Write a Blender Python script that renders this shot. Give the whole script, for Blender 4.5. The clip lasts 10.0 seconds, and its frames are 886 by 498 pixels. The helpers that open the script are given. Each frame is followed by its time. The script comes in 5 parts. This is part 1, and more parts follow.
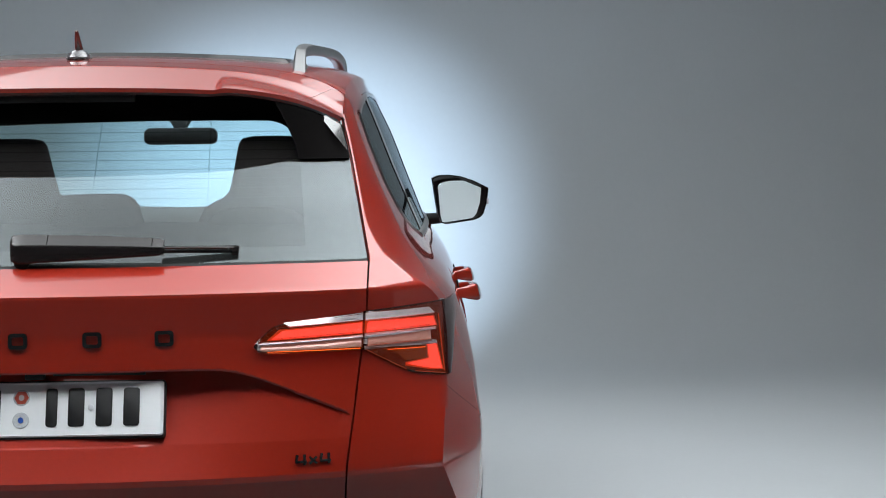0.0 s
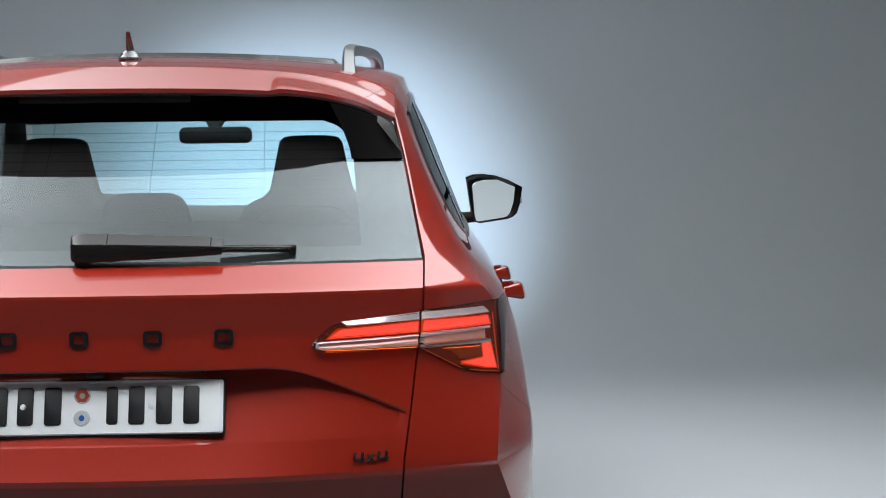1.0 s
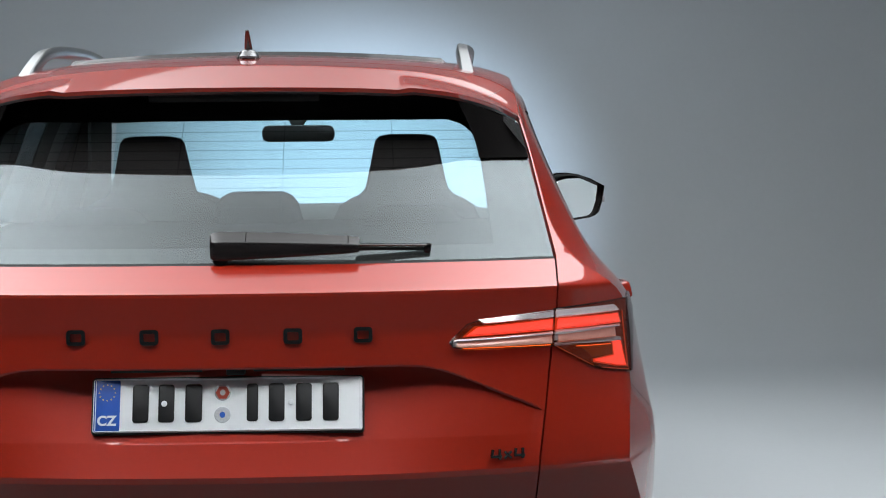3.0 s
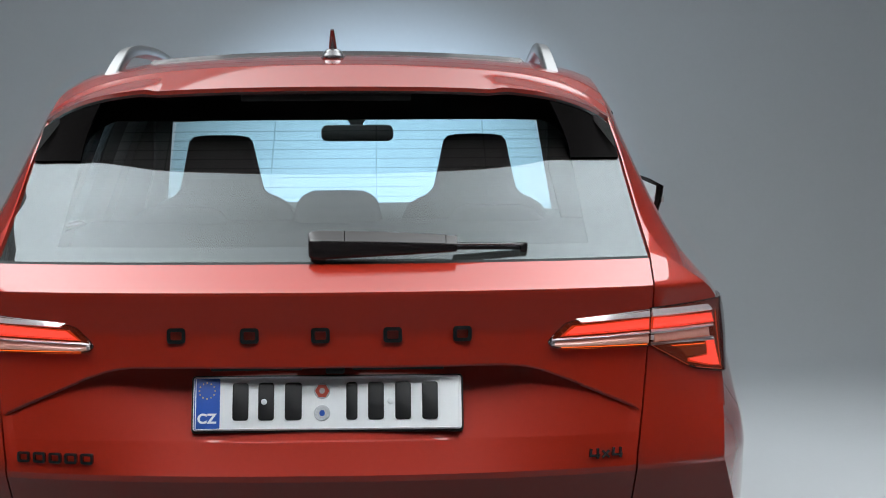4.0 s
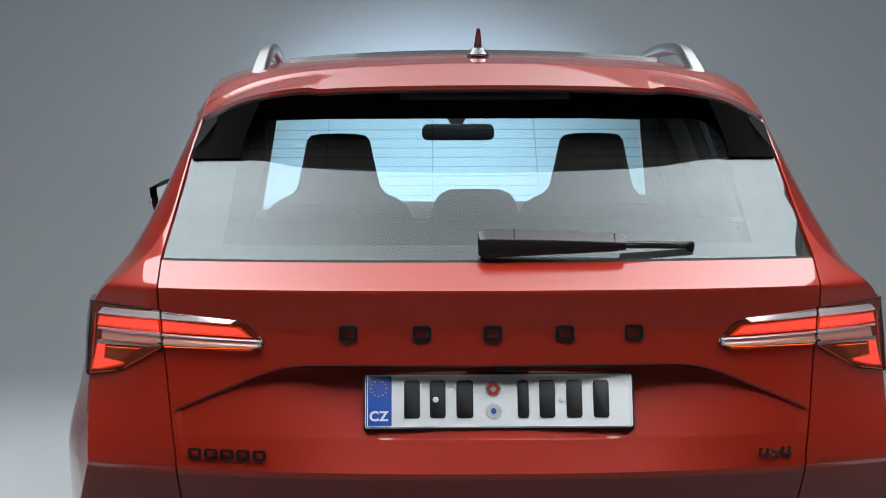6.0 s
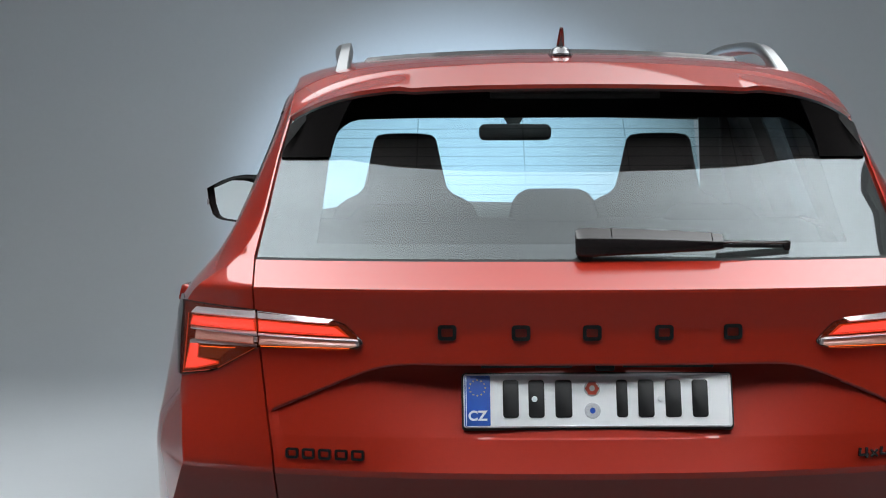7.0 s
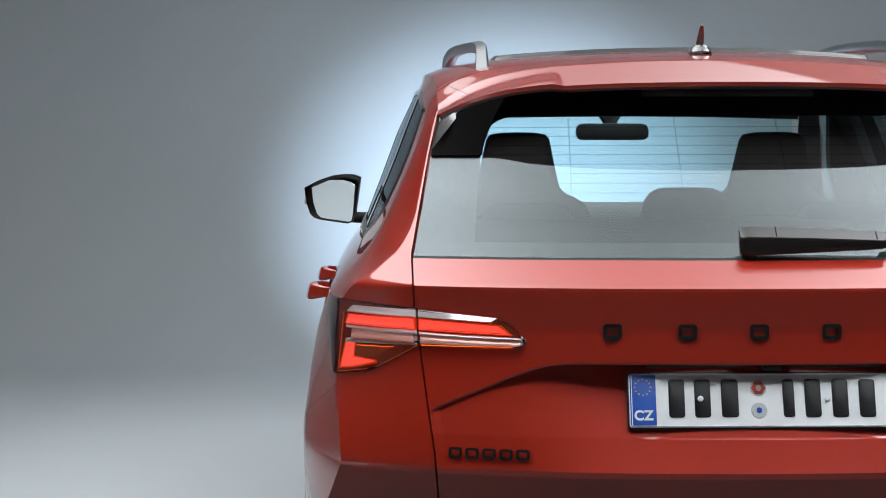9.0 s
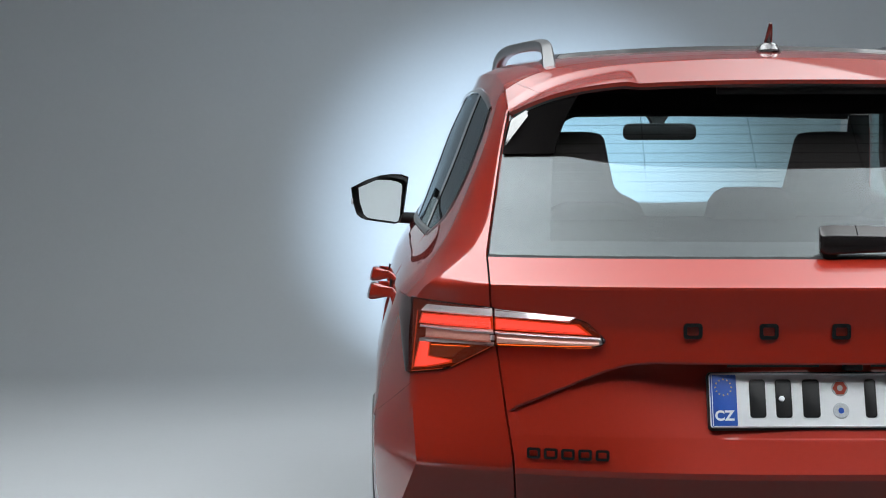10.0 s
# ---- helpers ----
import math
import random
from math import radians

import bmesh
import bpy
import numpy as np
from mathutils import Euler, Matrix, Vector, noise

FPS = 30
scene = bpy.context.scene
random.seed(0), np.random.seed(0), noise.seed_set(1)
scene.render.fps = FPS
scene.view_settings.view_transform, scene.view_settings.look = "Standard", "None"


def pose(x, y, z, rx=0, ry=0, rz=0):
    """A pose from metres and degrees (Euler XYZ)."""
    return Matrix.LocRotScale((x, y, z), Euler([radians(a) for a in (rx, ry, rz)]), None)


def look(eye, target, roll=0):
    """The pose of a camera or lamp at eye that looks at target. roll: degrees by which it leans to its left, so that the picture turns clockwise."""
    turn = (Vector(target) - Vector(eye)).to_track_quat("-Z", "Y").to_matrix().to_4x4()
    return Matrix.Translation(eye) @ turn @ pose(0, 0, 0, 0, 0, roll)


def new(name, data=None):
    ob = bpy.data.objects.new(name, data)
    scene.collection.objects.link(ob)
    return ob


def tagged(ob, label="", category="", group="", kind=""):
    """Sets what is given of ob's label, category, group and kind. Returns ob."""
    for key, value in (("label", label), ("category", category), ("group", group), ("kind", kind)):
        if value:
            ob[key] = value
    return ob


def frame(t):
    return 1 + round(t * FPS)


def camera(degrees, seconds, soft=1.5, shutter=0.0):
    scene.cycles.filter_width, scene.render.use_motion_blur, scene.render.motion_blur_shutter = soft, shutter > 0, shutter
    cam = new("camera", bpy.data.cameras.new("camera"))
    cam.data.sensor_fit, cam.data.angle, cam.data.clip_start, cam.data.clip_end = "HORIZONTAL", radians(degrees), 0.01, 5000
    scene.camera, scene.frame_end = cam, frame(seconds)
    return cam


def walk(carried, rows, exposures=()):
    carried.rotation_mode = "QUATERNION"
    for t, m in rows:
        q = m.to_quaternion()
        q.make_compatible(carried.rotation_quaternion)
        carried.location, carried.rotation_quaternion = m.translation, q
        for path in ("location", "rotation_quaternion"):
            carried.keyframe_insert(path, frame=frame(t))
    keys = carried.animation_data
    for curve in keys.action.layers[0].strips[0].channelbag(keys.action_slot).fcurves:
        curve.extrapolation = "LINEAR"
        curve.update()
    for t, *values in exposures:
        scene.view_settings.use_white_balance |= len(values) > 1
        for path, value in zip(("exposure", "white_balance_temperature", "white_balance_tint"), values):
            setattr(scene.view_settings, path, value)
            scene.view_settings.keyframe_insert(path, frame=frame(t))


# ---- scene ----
cam = camera(27.533, 10.0, soft=1.0)
# seconds, place, yaw, pitch, roll to the left
ROWS = [
    (0.0, 0.7136, -3.4068, 1.3182, -1.585, -2.883, -0.717),
    (0.5, 0.6599, -3.4233, 1.3216, -1.552, -2.914, -0.674),
    (1.0, 0.6066, -3.4316, 1.3254, -1.516, -2.964, -0.647),
    (1.5, 0.5578, -3.4435, 1.3283, -1.464, -3.001, -0.660),
    (2.0, 0.4968, -3.4505, 1.3294, -1.480, -3.016, -0.633),
    (2.5, 0.4320, -3.4475, 1.3295, -1.367, -3.022, -0.627),
    (4.0, 0.1686, -3.4520, 1.3290, -1.146, -3.008, -0.408),
    (4.5, 0.0782, -3.4510, 1.3294, -1.078, -3.012, -0.322),
    (5.0, -0.0087, -3.4531, 1.3296, -1.041, -3.021, -0.236),
    (5.5, -0.0740, -3.4524, 1.3289, -1.005, -3.017, -0.184),
    (7.0, -0.3411, -3.4388, 1.3226, -0.903, -2.951, -0.162),
    (7.5, -0.4243, -3.4314, 1.3204, -0.851, -2.933, -0.147),
    (8.0, -0.5116, -3.4234, 1.3177, -0.811, -2.904, -0.095),
    (8.5, -0.5794, -3.4132, 1.3153, -0.733, -2.884, -0.093),
    (9.0, -0.6460, -3.4118, 1.3148, -0.693, -2.882, -0.106),
    (9.5, -0.7098, -3.3994, 1.3114, -0.622, -2.848, -0.120),
    (10.0, -0.7865, -3.3813, 1.3052, -0.539, -2.788, -0.085),
]
walk(cam, [(t, pose(x, y, z, 90 + pitch, 0, yaw) @ pose(0, 0, 0, 0, 0, roll)) for t, x, y, z, yaw, pitch, roll in ROWS])

# ---------------------------------------------------------------- world, lights, exposure
world = bpy.data.worlds.new("studio_dark")
scene.world = world
world.use_nodes = True
world.node_tree.nodes["Background"].inputs[0].default_value = (0.02, 0.022, 0.025, 1)
world.node_tree.nodes["Background"].inputs[1].default_value = 0.3
scene.view_settings.exposure = 0.09


# glow of the fill lamps added under the lip to lift the plate
PLATE_GLOW = 0.4
# wall lamp standing low in front of the bonnet, aimed at the cyclorama
WALL_POWER, BOX_GLOW = 1500.0, 5.0
lamp_data = bpy.data.lights.new("wall_lamp", "SPOT")
lamp_data.energy, lamp_data.color, lamp_data.spot_size, lamp_data.spot_blend, lamp_data.shadow_soft_size = WALL_POWER, (0.66, 0.865, 1.08), radians(53), 1.0, 0.12
new("wall_lamp", lamp_data).matrix_world = look((0.02, 5.2, 0.60), (0.02, 9.6, 0.50))

# ---------------------------------------------------------------- materials


def material(name, color, rough=0.5, metal=0.0, coat=0.0, coat_rough=0.03, grain=0.0, grain_scale=200.0, bump=0.0,
             stain=0.0, stain_scale=3.0, emit=None, glow=0.0, spec=0.5):
    m = bpy.data.materials.new(name)
    m.use_nodes = True
    nt = m.node_tree
    b = nt.nodes["Principled BSDF"]
    b.inputs["Base Color"].default_value = (*color, 1)
    b.inputs["Roughness"].default_value = rough
    b.inputs["Metallic"].default_value = metal
    b.inputs["Coat Weight"].default_value = coat
    b.inputs["Coat Roughness"].default_value = coat_rough
    b.inputs["Specular IOR Level"].default_value = spec
    if emit:
        b.inputs["Emission Color"].default_value = (*emit, 1)
        b.inputs["Emission Strength"].default_value = glow
    tc = nt.nodes.new("ShaderNodeTexCoord")
    if grain or stain:
        n1 = nt.nodes.new("ShaderNodeTexNoise")
        n1.inputs["Scale"].default_value = grain_scale
        n1.inputs["Detail"].default_value = 4
        n2 = nt.nodes.new("ShaderNodeTexNoise")
        n2.inputs["Scale"].default_value = stain_scale
        n2.inputs["Detail"].default_value = 5
        for n in (n1, n2):
            nt.links.new(tc.outputs["Object"], n.inputs["Vector"])
        a = nt.nodes.new("ShaderNodeMath")
        a.operation = "MULTIPLY_ADD"
        a.inputs[1].default_value = grain * 2
        a.inputs[2].default_value = 1 - grain
        nt.links.new(n1.outputs["Fac"], a.inputs[0])
        c = nt.nodes.new("ShaderNodeMath")
        c.operation = "MULTIPLY_ADD"
        c.inputs[1].default_value = stain * 2
        c.inputs[2].default_value = 1 - stain
        nt.links.new(n2.outputs["Fac"], c.inputs[0])
        d = nt.nodes.new("ShaderNodeMath")
        d.operation = "MULTIPLY"
        nt.links.new(a.outputs[0], d.inputs[0])
        nt.links.new(c.outputs[0], d.inputs[1])
        s = nt.nodes.new("ShaderNodeVectorMath")
        s.operation = "SCALE"
        s.inputs[0].default_value = color
        nt.links.new(d.outputs[0], s.inputs["Scale"])
        nt.links.new(s.outputs[0], b.inputs["Base Color"])
        r = nt.nodes.new("ShaderNodeMath")
        r.operation = "MULTIPLY"
        r.inputs[1].default_value = rough
        nt.links.new(c.outputs[0], r.inputs[0])
        nt.links.new(r.outputs[0], b.inputs["Roughness"])
    if bump:
        n3 = nt.nodes.new("ShaderNodeTexNoise")
        n3.inputs["Scale"].default_value = grain_scale
        n3.inputs["Detail"].default_value = 3
        nt.links.new(tc.outputs["Object"], n3.inputs["Vector"])
        bp = nt.nodes.new("ShaderNodeBump")
        bp.inputs["Strength"].default_value = bump
        bp.inputs["Distance"].default_value = 0.002
        nt.links.new(n3.outputs["Fac"], bp.inputs["Height"])
        nt.links.new(bp.outputs[0], b.inputs["Normal"])
    return m


def glass_material(name, tint, base=0.03, rough=0.0, rim=0.9, haze=0.0):
    """Clear sheet: see-through, with gloss that grows towards grazing angles. haze: share of a pale veil mixed in."""
    m = bpy.data.materials.new(name)
    m.use_nodes = True
    nt = m.node_tree
    nt.nodes.remove(nt.nodes["Principled BSDF"])
    out = nt.nodes["Material Output"]
    lw = nt.nodes.new("ShaderNodeLayerWeight")
    lw.inputs["Blend"].default_value = 0.5
    pw = nt.nodes.new("ShaderNodeMath")
    pw.operation = "POWER"
    pw.inputs[1].default_value = 4.0
    nt.links.new(lw.outputs["Facing"], pw.inputs[0])
    ma = nt.nodes.new("ShaderNodeMath")
    ma.operation = "MULTIPLY_ADD"
    ma.inputs[1].default_value = rim
    ma.inputs[2].default_value = base
    nt.links.new(pw.outputs[0], ma.inputs[0])
    tr = nt.nodes.new("ShaderNodeBsdfTransparent")
    tr.inputs[0].default_value = (*tint, 1)
    gl = nt.nodes.new("ShaderNodeBsdfGlossy")
    gl.inputs["Roughness"].default_value = rough
    gl.inputs[0].default_value = (0.88, 0.97, 1.0, 1)
    mx = nt.nodes.new("ShaderNodeMixShader")
    nt.links.new(ma.outputs[0], mx.inputs[0])
    nt.links.new(tr.outputs[0], mx.inputs[1])
    nt.links.new(gl.outputs[0], mx.inputs[2])
    # veiling glare put into the pane: a pale diffuse share lifts its blacks
    if haze:
        df = nt.nodes.new("ShaderNodeBsdfDiffuse")
        df.inputs[0].default_value = (0.80, 0.72, 0.70, 1)
        film = nt.nodes.new("ShaderNodeMixShader")
        tc, ns, mr = nt.nodes.new("ShaderNodeTexCoord"), nt.nodes.new("ShaderNodeTexNoise"), nt.nodes.new("ShaderNodeMapRange")
        ns.inputs["Scale"].default_value, ns.inputs["Detail"].default_value = 5.0, 4.0
        mr.inputs["To Min"].default_value, mr.inputs["To Max"].default_value = haze * 0.85, haze * 1.15
        nt.links.new(tc.outputs["Object"], ns.inputs["Vector"])
        nt.links.new(ns.outputs["Fac"], mr.inputs["Value"])
        nt.links.new(mr.outputs[0], film.inputs[0])
        nt.links.new(mx.outputs[0], film.inputs[1])
        nt.links.new(df.outputs[0], film.inputs[2])
        mx = film
    nt.links.new(mx.outputs[0], out.inputs[0])
    return m


def paint_material(name, color):
    """Metallic car paint: flakes under a clear coat."""
    m = material(name, color, 0.42, 0.2, 1.0, 0.02, spec=0.3)
    nt = m.node_tree
    b = nt.nodes["Principled BSDF"]
    b.inputs["Coat IOR"].default_value = 1.84
    tc = nt.nodes.new("ShaderNodeTexCoord")
    v = nt.nodes.new("ShaderNodeTexVoronoi")
    v.inputs["Scale"].default_value = 2600
    nt.links.new(tc.outputs["Object"], v.inputs["Vector"])
    n = nt.nodes.new("ShaderNodeTexNoise")
    n.inputs["Scale"].default_value = 2.2
    n.inputs["Detail"].default_value = 3
    nt.links.new(tc.outputs["Object"], n.inputs["Vector"])
    mr = nt.nodes.new("ShaderNodeMapRange")
    mr.inputs["To Min"].default_value = 0.82
    mr.inputs["To Max"].default_value = 1.12
    nt.links.new(v.outputs["Color"], mr.inputs["Value"])
    m2 = nt.nodes.new("ShaderNodeMapRange")
    m2.inputs["To Min"].default_value = 0.95
    m2.inputs["To Max"].default_value = 1.05
    nt.links.new(n.outputs["Fac"], m2.inputs["Value"])
    mm = nt.nodes.new("ShaderNodeMath")
    mm.operation = "MULTIPLY"
    nt.links.new(mr.outputs[0], mm.inputs[0])
    nt.links.new(m2.outputs[0], mm.inputs[1])
    s = nt.nodes.new("ShaderNodeVectorMath")
    s.operation = "SCALE"
    s.inputs[0].default_value = color
    nt.links.new(mm.outputs[0], s.inputs["Scale"])
    nt.links.new(s.outputs[0], b.inputs["Base Color"])
    return m


PAINT = paint_material("red_metallic_paint", (0.37, 0.0165, 0.004))
BLACK_GLOSS = material("black_gloss", (0.045, 0.041, 0.041), 0.16, coat=0.6, grain=0.15, grain_scale=40)
FIN_GLOSS = material("fin_gloss", (0.03, 0.03, 0.03), 0.12, coat=1.0, grain=0.1)
FIN_GLOSS.node_tree.nodes["Principled BSDF"].inputs["Coat IOR"].default_value = 1.65
BLACK_TRIM = material("black_trim", (0.012, 0.012, 0.012), 0.55, grain=0.25, grain_scale=900, bump=0.2)
BORDER = material("printed_black", (0.022, 0.021, 0.021), 0.7, spec=0.3)
GAP = material("gap_black", (0.008, 0.007, 0.007), 0.9, grain=0.2, spec=0.05)
CABIN = material("cabin_trim", (0.10, 0.095, 0.095), 0.8, grain=0.06, grain_scale=60)
FABRIC = material("seat_fabric", (0.10, 0.096, 0.096), 0.9, grain=0.08, grain_scale=60)
LINER = material("headliner", (0.16, 0.15, 0.15), 0.9, grain=0.06, grain_scale=60)
RUBBER = material("rubber", (0.02, 0.02, 0.02), 0.75, grain=0.2, grain_scale=300, bump=0.3)
SATIN = material("satin_aluminium", (0.30, 0.305, 0.31), 0.28, 1.0, grain=0.05, grain_scale=500)
CHROME = material("chrome", (0.75, 0.76, 0.78), 0.08, 1.0, grain=0.03)
RIM = material("rim_alloy", (0.30, 0.31, 0.32), 0.3, 1.0, grain=0.08, grain_scale=200)
WIPER_BLACK = material("wiper_plastic", (0.012, 0.010, 0.010), 0.26, coat=0.3, coat_rough=0.2, grain=0.1, spec=0.4)
BADGE = material("badge_black", (0.010, 0.010, 0.011), 0.22, coat=0.5, grain=0.1)
MIRROR = material("mirror_glass", (0.82, 0.87, 0.88), 0.02, 1.0)
GLASS = glass_material("rear_glass", (0.71, 0.785, 0.795), 0.088, haze=0.015)
CLEAR = glass_material("pane_inside", (1.0, 1.0, 1.0), 0.0, 0.0, 0.0)
WIRE = glass_material("heating_wire", (0.87, 0.885, 0.885), 0.0, 0.0, 0.0)
SIDE_GLASS = glass_material("side_glass", (0.45, 0.50, 0.52), 0.04, 0.0, 0.4)
SCREEN_GLASS = glass_material("screen_glass", (0.88, 0.99, 1.0), 0.01)
LENS = glass_material("lens_clear", (0.97, 0.95, 0.95), 0.02)
ROOF_GLASS = material("roof_glass", (0.015, 0.015, 0.016), 0.16, spec=0.45, grain=0.1)
LAMP_RED = material("lamp_red_glow", (0.5, 0.02, 0.01), 0.25, emit=(1.0, 0.065, 0.04), glow=1.25)
LAMP_ORANGE = material("lamp_orange_glow", (0.5, 0.06, 0.01), 0.3, emit=(1.0, 0.13, 0.01), glow=1.8)
# faint emission of housing, block and pink reflector stands for scattered lamp light
LAMP_DARK = material("lamp_dark_red", (0.05, 0.008, 0.005), 0.2, coat=0.5, grain=0.3, grain_scale=90, emit=(1.0, 0.09, 0.01), glow=0.05)
LAMP_EDGE = material("lamp_dim_edge", (0.2, 0.02, 0.005), 0.3, emit=(1.0, 0.09, 0.004), glow=0.22, grain=0.2, grain_scale=120)
LAMP_RIM = material("lamp_orange_rim", (0.2, 0.02, 0.005), 0.3, emit=(1.0, 0.06, 0.004), glow=0.38, grain=0.2, grain_scale=120)
LAMP_BLOCK = material("lamp_brown_block", (0.10, 0.02, 0.008), 0.25, coat=0.6, grain=0.4, grain_scale=160, emit=(1.0, 0.12, 0.01), glow=0.07)
SMOKED = material("lamp_smoked", (0.03, 0.012, 0.012), 0.15, coat=0.8, grain=0.3, grain_scale=90)
SIDE_LENS = material("lamp_side_lens", (0.035, 0.012, 0.012), 0.2, coat=0.35, grain=0.2, grain_scale=60, spec=0.3)
LAMP_PINK = material("lamp_pink_reflector", (0.60, 0.34, 0.29), 0.25, 0.2, coat=1.0, grain=0.25, grain_scale=140, emit=(1.0, 0.40, 0.28), glow=0.10)
LAMP_GREY = material("lamp_grey_reflector", (0.66, 0.61, 0.61), 0.22, 0.3, coat=1.0, grain=0.12, grain_scale=120)
PLATE_WHITE = material("plate_white", (0.84, 0.86, 0.88), 0.35, coat=0.3, grain=0.06, grain_scale=900, stain=0.05, stain_scale=12)
PLATE_BLUE = material("plate_blue", (0.02, 0.09, 0.42), 0.35, coat=0.3, grain=0.08)
PLATE_BLACK = material("plate_black", (0.012, 0.012, 0.013), 0.4, grain=0.15)
PLATE_FILL = material("plate_fill", (0.8, 0.8, 0.8), 0.4, emit=(0.92, 0.97, 1.0), glow=PLATE_GLOW)
STAR = material("star_yellow", (0.75, 0.5, 0.05), 0.4)
WHITE_INK = material("white_ink", (0.8, 0.82, 0.85), 0.4)
SEAL_RED = material("seal_red", (0.45, 0.06, 0.03), 0.4, grain=0.2, grain_scale=300)
SEAL_WHITE = material("seal_white", (0.72, 0.75, 0.78), 0.25, 0.3, grain=0.3, grain_scale=300)
FIN_RED = material("antenna_red", (0.028, 0.004, 0.003), 0.2, coat=1.0, grain=0.2)
FIN_BASE = material("antenna_base", (0.11, 0.11, 0.115), 0.16, 0.4, coat=1.0, grain=0.1)
WALL = material("studio_wall", (0.57, 0.60, 0.622), 0.7, grain=0.02, grain_scale=30, stain=0.05, stain_scale=0.7, bump=0.03, spec=0.25)
DARK_FLOOR = material("dark_mat", (0.10, 0.10, 0.103), 0.9, grain=0.2, grain_scale=50, stain=0.25, stain_scale=1.2, bump=0.1, spec=0.05)
DARK_WALL = material("unseen_wall_grey", (0.28, 0.28, 0.284), 0.95, grain=0.2, grain_scale=8, stain=0.2, stain_scale=1.0, bump=0.3)
SOFTBOX = material("softbox_cloth", (0.06, 0.06, 0.06), 0.9, emit=(0.94, 0.985, 1.01), glow=BOX_GLOW)
# the cloth's glow is weighted by hand: strongest at the rear end, dimming forward
_nt = SOFTBOX.node_tree
_tc, _sep, _mr = _nt.nodes.new("ShaderNodeTexCoord"), _nt.nodes.new("ShaderNodeSeparateXYZ"), _nt.nodes.new("ShaderNodeFloatCurve")
_span = _nt.nodes.new("ShaderNodeMapRange")
for _k, _v in (("From Min", -4.25), ("From Max", 4.25), ("To Min", 0.0), ("To Max", 1.0)):
    _span.inputs[_k].default_value = _v
_cv = _mr.mapping.curves[0]
_cv.points[0].location, _cv.points[1].location = (0.0, 0.84), (1.0, 0.10)
for _p in ((0.14, 0.72), (0.26, 0.56), (0.36, 0.37), (0.46, 0.30), (0.62, 0.31), (0.85, 0.18)):
    _cv.points.new(*_p)
_mr.mapping.update()
_full = _nt.nodes.new("ShaderNodeMath")
_full.operation = "MULTIPLY"
_full.inputs[1].default_value = BOX_GLOW
_nt.links.new(_tc.outputs["Object"], _sep.inputs[0])
_nt.links.new(_sep.outputs["Y"], _span.inputs["Value"])
_nt.links.new(_span.outputs[0], _mr.inputs["Value"])
_nt.links.new(_mr.outputs[0], _full.inputs[0])
# its sides are weighted brighter than the middle, to suit the glass reflection
_ab, _mx, _mu = _nt.nodes.new("ShaderNodeMath"), _nt.nodes.new("ShaderNodeMapRange"), _nt.nodes.new("ShaderNodeMath")
_ab.operation, _mu.operation, _mx.interpolation_type = "ABSOLUTE", "MULTIPLY", "SMOOTHSTEP"
for _k, _v in (("From Min", 0.0), ("From Max", 2.3), ("To Min", 0.74), ("To Max", 2.4)):
    _mx.inputs[_k].default_value = _v
_nt.links.new(_sep.outputs["X"], _ab.inputs[0])
_nt.links.new(_ab.outputs[0], _mx.inputs["Value"])
_nt.links.new(_full.outputs[0], _mu.inputs[0])
_nt.links.new(_mx.outputs[0], _mu.inputs[1])
_nt.links.new(_mu.outputs[0], _nt.nodes["Principled BSDF"].inputs["Emission Strength"])
BOX_FRAME = material("softbox_frame", (0.03, 0.03, 0.03), 0.6, grain=0.2)

# ---------------------------------------------------------------- mesh helpers


def mesh_of(name, verts, faces, mat, sharp=32):
    me = bpy.data.meshes.new(name)
    me.from_pydata([tuple(v) for v in verts], [], faces)
    me.materials.append(mat)
    for p in me.polygons:
        p.use_smooth = True
    me.update()
    me.set_sharp_from_angle(angle=radians(sharp))
    return me


def part_mesh(name, me, parent, label=""):
    ob = new(name, me)
    ob.parent = parent
    return tagged(ob, label)


def part(name, bm, mat, parent, label="", sharp=32):
    me = bpy.data.meshes.new(name)
    bm.to_mesh(me)
    bm.free()
    me.materials.append(mat)
    for p in me.polygons:
        p.use_smooth = True
    me.set_sharp_from_angle(angle=radians(sharp))
    return part_mesh(name, me, parent, label)


def sheet(grid, thick=0.012, inward=None):
    """A panel from rows of points, with a rim turned inwards and a back: verts and faces."""
    g = np.array(grid, float)
    nu, nv = g.shape[:2]
    du = np.gradient(g, axis=0)
    dv = np.gradient(g, axis=1)
    n = np.cross(du, dv)
    n /= np.linalg.norm(n, axis=2, keepdims=True) + 1e-9
    if inward is not None:
        mid = g.reshape(-1, 3).mean(0)
        if np.dot(n.reshape(-1, 3).mean(0), np.array(inward) - mid) < 0:
            n = -n
            flip = False
        else:
            flip = True
    else:
        flip = True
    back = g + n * thick
    verts = list(g.reshape(-1, 3)) + list(back.reshape(-1, 3))
    off = nu * nv
    faces = []

    def q(a, b, c, d):
        faces.append((a, b, c, d) if not flip else (d, c, b, a))
    for i in range(nu - 1):
        for j in range(nv - 1):
            a, b, c, d = i * nv + j, (i + 1) * nv + j, (i + 1) * nv + j + 1, i * nv + j + 1
            q(a, b, c, d)
            q(d + off, c + off, b + off, a + off)
    for i in range(nu - 1):
        a, b = i * nv, (i + 1) * nv
        q(b, a, a + off, b + off)
        a, b = i * nv + nv - 1, (i + 1) * nv + nv - 1
        q(a, b, b + off, a + off)
    for j in range(nv - 1):
        a, b = j, j + 1
        q(a, b, b + off, a + off)
        a, b = (nu - 1) * nv + j, (nu - 1) * nv + j + 1
        q(b, a, a + off, b + off)
    return verts, faces


